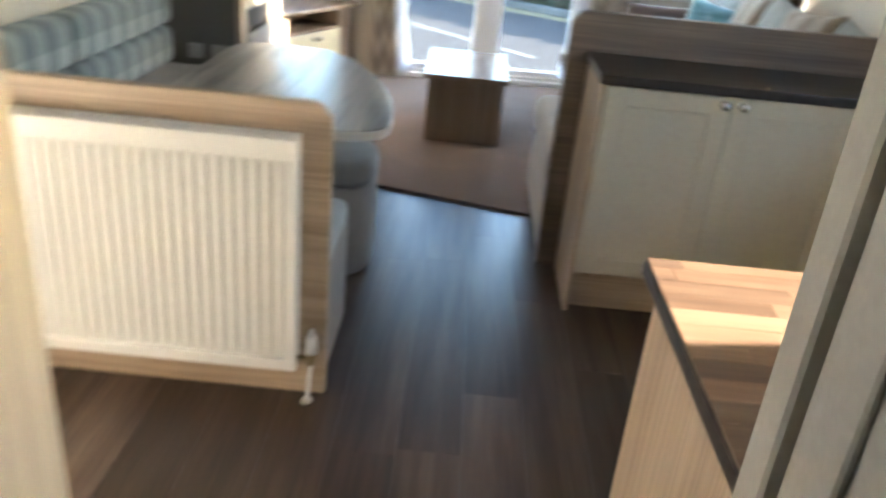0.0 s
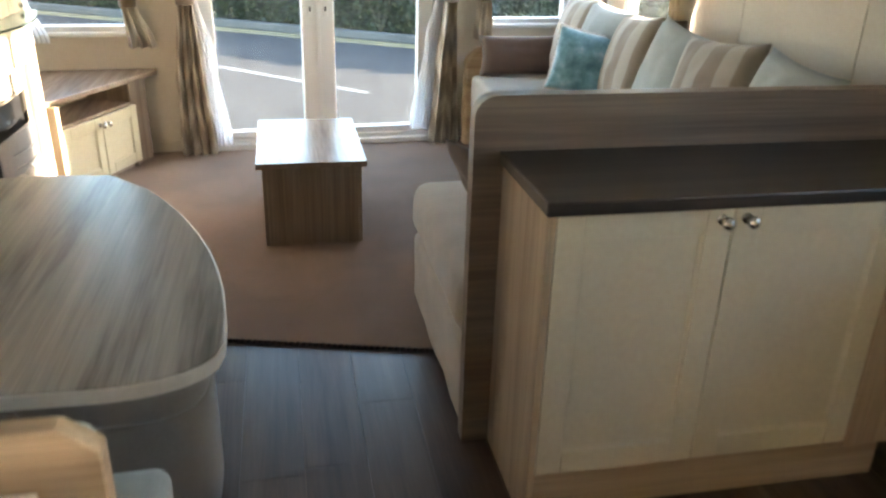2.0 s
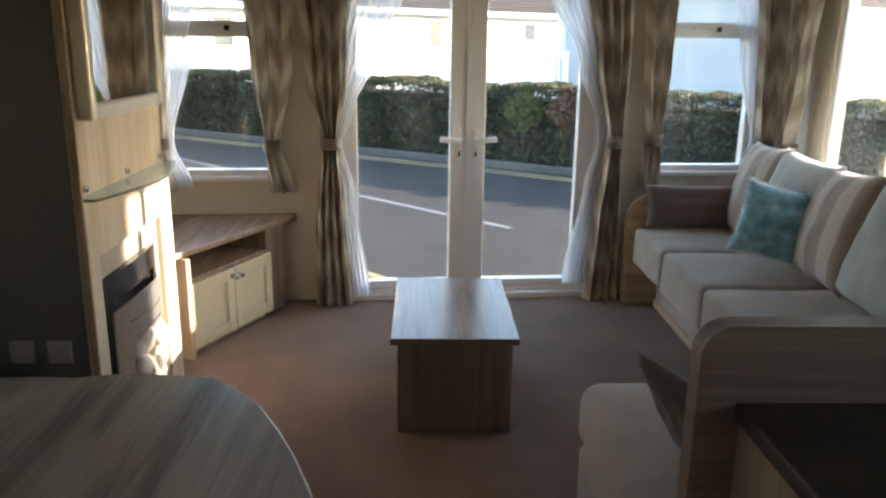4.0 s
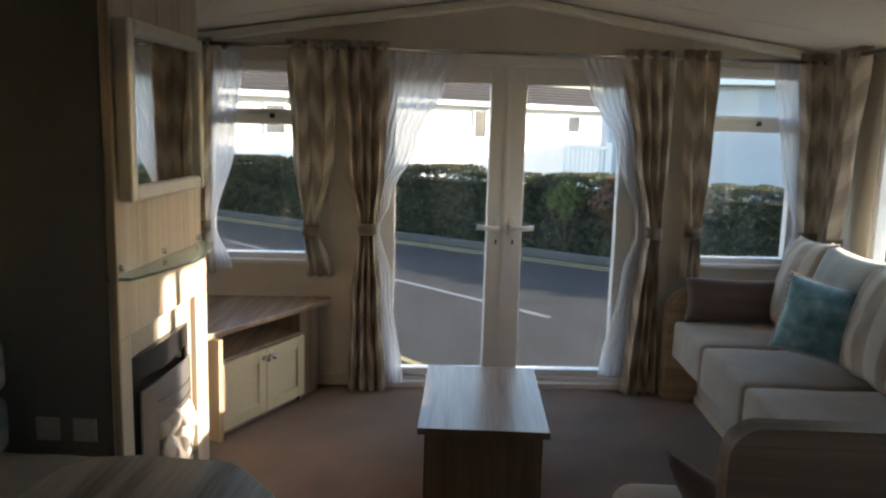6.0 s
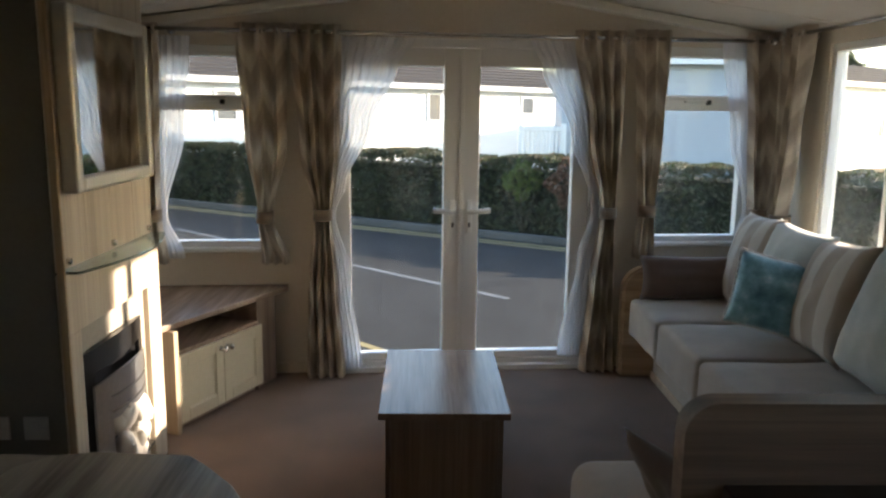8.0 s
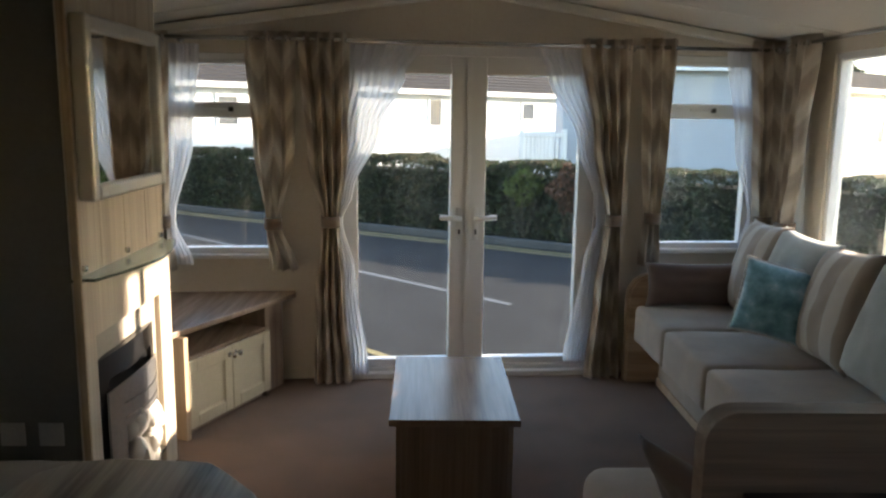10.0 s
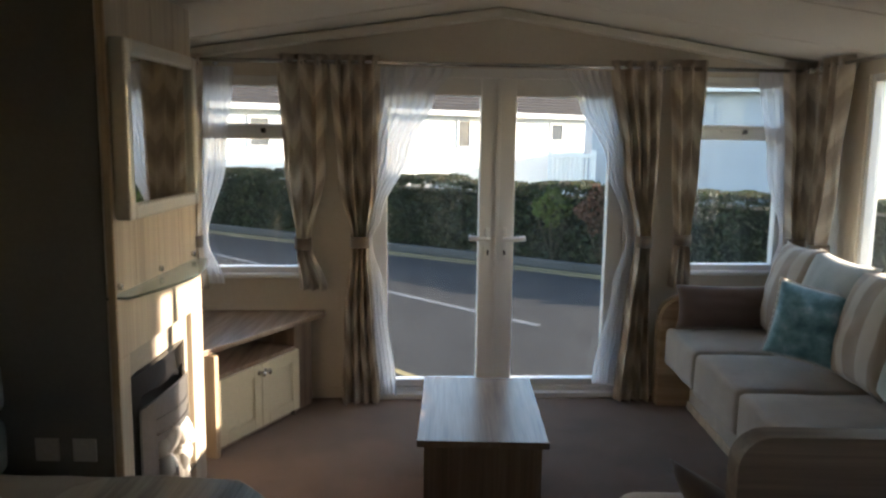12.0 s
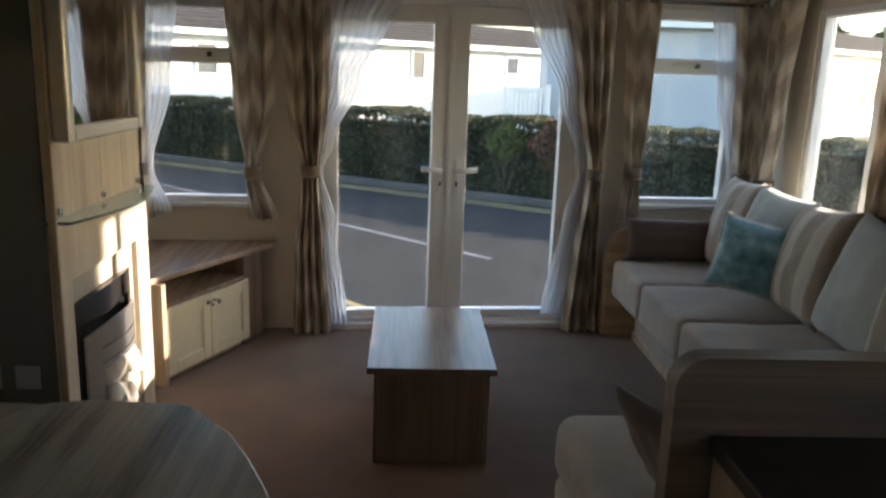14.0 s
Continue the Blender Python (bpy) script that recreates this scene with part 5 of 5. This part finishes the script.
leaf_mesh("hedge_tips", hedge_points(-16, 14, 0.55, 1.6, 1.28, 14000, 2, True), 0.04, HEDGE_TIP, 2, hd)["kind"] = "stuff"


def blob_points(c, r, count, seed):
    q = np.random.RandomState(seed)
    d = q.normal(size=(count, 3))
    d /= np.linalg.norm(d, axis=1)[:, None]
    rad = (0.45 + 0.55 * q.rand(count) ** 0.5) * (1 + 0.25 * np.sin(5 * d[:, 0] + seed) * np.cos(4 * d[:, 2]))
    return np.array(c)[None] + d * rad[:, None] * np.array(r)[None]


for k, (s, n, r, mat_, lab, cat) in enumerate(((3.1, 0.62, 0.36, GREENLEAF, "yellow-green leafy shrub before the hedge", "shrub"), (4.0, 0.62, 0.40, REDLEAF, "russet-leaved shrub before the hedge", "shrub"), (4.6, 0.62, 0.34, GREENLEAF, "bright green leafy shrub before the hedge", "shrub"))):
    c = along(s, n, GZ + 0.1)
    sb = thing("shrub", lab, cat, at=c)
    bm = bmesh.new()
    for i in range(7):
        t = i * 0.9
        rod((c[0], c[1], GZ), (c[0] + 0.3 * math.cos(t), c[1] + 0.2 * math.sin(t), GZ + 0.75), 0.012, 6, 0.005, bm=bm)
    part("stems", bm, BARK, sb)
    leaf_mesh("crown", blob_points((c[0], c[1], GZ + 0.95), (r, r * 0.6, r * 0.95), 1100, 5 + k), 0.042, mat_, 8 + k, sb)


def park_home(x0, x1, y, depth, eave, ridge, mat_, windows, m, label, courses=0.15, end_gable=False):
    """A neighbouring caravan: lapped siding boards, windows with frames, eaves, and a tiled roof."""
    e = thing("park_home", label, "house", m=m @ Matrix.Translation(((x0 + x1) / 2, y, GZ)))
    base = GZ + 0.45
    part("wall", box(x0, y, base, x1, y + depth, eave, m=m), mat_, e)
    part("skirt", box(x0 + 0.05, y + 0.05, GZ, x1 - 0.05, y + depth - 0.05, base, m=m), BLACK, e, "dark underside skirt")
    k = int((eave - base) / courses)
    for i in range(k):
        z = base + i * courses
        bm = bmesh.new()
        for sx in (x0,):
            v = [bm.verts.new(c) for c in ((x0, y - 0.022, z), (x1, y - 0.022, z), (x1, y - 0.004, z + courses), (x0, y - 0.004, z + courses), (x0, y, z), (x1, y, z))]
            bm.faces.new((v[0], v[1], v[2], v[3]))
            bm.faces.new((v[4], v[5], v[1], v[0]))
        bm.transform(m)
        part("siding_board", bm, mat_, e)
    over = 0.25
    bm = bmesh.new()
    ym = y + depth / 2
    p = [(x0 - over, y - over, eave - 0.02), (x1 + over, y - over, eave - 0.02), (x1 + over, ym, ridge), (x0 - over, ym, ridge), (x0 - over, y + depth + over, eave - 0.02), (x1 + over, y + depth + over, eave - 0.02)]
    v = [bm.verts.new(c) for c in p]
    bm.faces.new((v[0], v[1], v[2], v[3]))
    bm.faces.new((v[3], v[2], v[5], v[4]))
    bm.faces.new((v[0], v[3], v[4]))
    bm.faces.new((v[1], v[5], v[2]))
    bm.faces.new((v[0], v[4], v[5], v[1]))
    bmesh.ops.recalc_face_normals(bm, faces=bm.faces)
    bm.transform(m)
    rf = part("roof", bm, ROOF, e, "dark tiled roof")
    n = 7
    for i in range(n):
        t = i / n
        yy, zz = y - over + (depth / 2 + over) * t, eave - 0.02 + (ridge - eave + 0.02) * t
        part("tile_course", box(x0 - over, yy - 0.02, zz - 0.01, x1 + over, yy + 0.08, zz + 0.035, m=m), ROOF, rf)
    part("fascia", box(x0 - over, y - over - 0.03, eave - 0.14, x1 + over, y - over, eave + 0.0, m=m), PVC, e, "white fascia and gutter")
    for a, b, c, d in windows:
        bm = ring(a, b, c, d, 0.07, y - 0.05, y + 0.01, 0.01)
        bm.transform(m)
        wf = part("window", bm, PVC, e)
        part("pane", box(a + 0.06, y - 0.026, b + 0.06, c - 0.06, y - 0.015, d - 0.06, m=m), plain("dark_window_pane", (0.12, 0.13, 0.14), 0.12), wf)
    return e


M1 = Matrix.Translation((0, 25, 0)) @ Matrix.Rotation(radians(36), 4, "Z")
park_home(-14, 6.5, 0, 4.0, 2.28, 3.0, SIDING, [(-6.2, 1.2, -5.6, 2.0), (0.12, 1.2, 0.64, 2.06), (3.77, 1.42, 4.36, 2.02)], M1, "white sided park home with dark tiled roof")
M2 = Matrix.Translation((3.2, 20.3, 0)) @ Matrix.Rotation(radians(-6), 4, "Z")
# the siding colour already carries this home's shaded side
park_home(0, 4.3, 0, 3.0, 2.75, 3.6, SIDING_SHADE, [], M2, "park home with siding toned blue-grey for shade")
M3 = Matrix.Translation((11.2, 25.0, 0)) @ Matrix.Rotation(radians(36), 4, "Z")
park_home(0, 12, 0, 4.0, 2.55, 3.3, SIDING, [(4.3, 0.8, 4.8, 1.9), (5.1, 0.8, 5.6, 1.9)], M3, "white park home beyond the side hedge")
fn = thing("veranda_fence", "white veranda railing beside the park home", "fence", at=(2.4, 19.6, GZ))
for i in range(9):
    x = 2.32 + i * 0.1
    part("baluster", box(x, 20.0, 0.2, x + 0.045, 20.05, 1.1), PVC, fn)
part("handrail", box(2.2, 19.97, 1.1, 3.2, 20.08, 1.2, 0.01), PVC, fn)
part("bottom_rail", box(2.2, 19.98, 0.15, 3.2, 20.07, 0.22, 0.01), PVC, fn)
part("post", box(2.18, 19.96, GZ, 2.27, 20.08, 1.25, 0.01), PVC, fn)
part("post", box(3.14, 19.96, GZ, 3.25, 20.08, 1.28, 0.01), PVC, fn)


def tree(x, y, h, seed):
    e = thing("tree", "leafy tree behind the park homes", "tree", at=(x, y, GZ), group="trees")
    bm = rod((x, y, GZ), (x + 0.1, y, GZ + h * 0.5), 0.18, 10, 0.1)
    r = random.Random(seed)
    pts = []
    for i in range(9):
        a, hh = r.random() * 6.28, h * (0.5 + 0.45 * r.random())
        q = (x + 0.24 * h * math.cos(a) * r.random(), y + 0.24 * h * math.sin(a), GZ + hh)
        rod((x + 0.05, y, GZ + h * (0.3 + 0.15 * r.random())), q, 0.06, 6, 0.02, bm=bm)
        pts.append(blob_points(q, (h * 0.14, h * 0.14, h * 0.11), 700, seed * 10 + i))
    part("trunk", bm, BARK, e)
    leaf_mesh("crown", np.concatenate(pts), 0.11, HEDGE, seed, e)


tree(22.5, 38, 6.0, 31)
tree(26, 40, 5.4, 32)
tree(19.5, 40, 5.2, 33)
sp = thing("hedge", "low clipped hedge by the side lane", "hedge", at=(8, 14, GZ), kind="stuff")
HP = np.random.RandomState(9)
cnt = 26000
hx = 5.2 + 9 * HP.rand(cnt)
hy = 13.0 + (hx - 5.2) * 0.75 + 0.9 * HP.rand(cnt) ** 2
hz = GZ + 0.05 + (1.1 + 0.08 * np.sin(hx * 3)) * HP.rand(cnt) ** 0.7
leaf_mesh("hedge_leaves", np.column_stack([hx, hy, hz]), 0.045, HEDGE, 12, sp)["kind"] = "stuff"
# near-black filler slab, the shade between the leaves given as colour
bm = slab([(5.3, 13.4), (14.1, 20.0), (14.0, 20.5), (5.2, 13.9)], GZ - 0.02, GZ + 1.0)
part("hedge_core", bm, plain("shade_dark_hedge_core", (0.012, 0.014, 0.008), 1.0), sp)

# ---- vinyl floor planks, last ----
fl = bpy.data.objects["floor"]
PW, PL = 0.18, 1.22
base = box(-PW / 2 + 0.0002, -PL / 2 + 0.0002, -0.004, PW / 2 - 0.0002, PL / 2 - 0.0002, 0.0)
bmesh.ops.bevel(base, geom=[ed for ed in base.edges if min(v.co.z for v in ed.verts) > -0.001], offset=0.0006, segments=1, affect="EDGES")
pm = bpy.data.meshes.new("plank")
base.to_mesh(pm)
base.free()
pm.materials.append(VINYL)
r = random.Random(3)
i = 0
x = XL + PW / 2
while x < XR - 0.02:
    y = -1.3 - PL * r.random() + PL / 2
    while y - PL / 2 < 4.3:
        if y - PL / 2 > -1.4:
            ob = new("plank", pm)
            ob.location = (x, y, -0.0001)
            ob.parent = fl
        y += PL
    x += PW
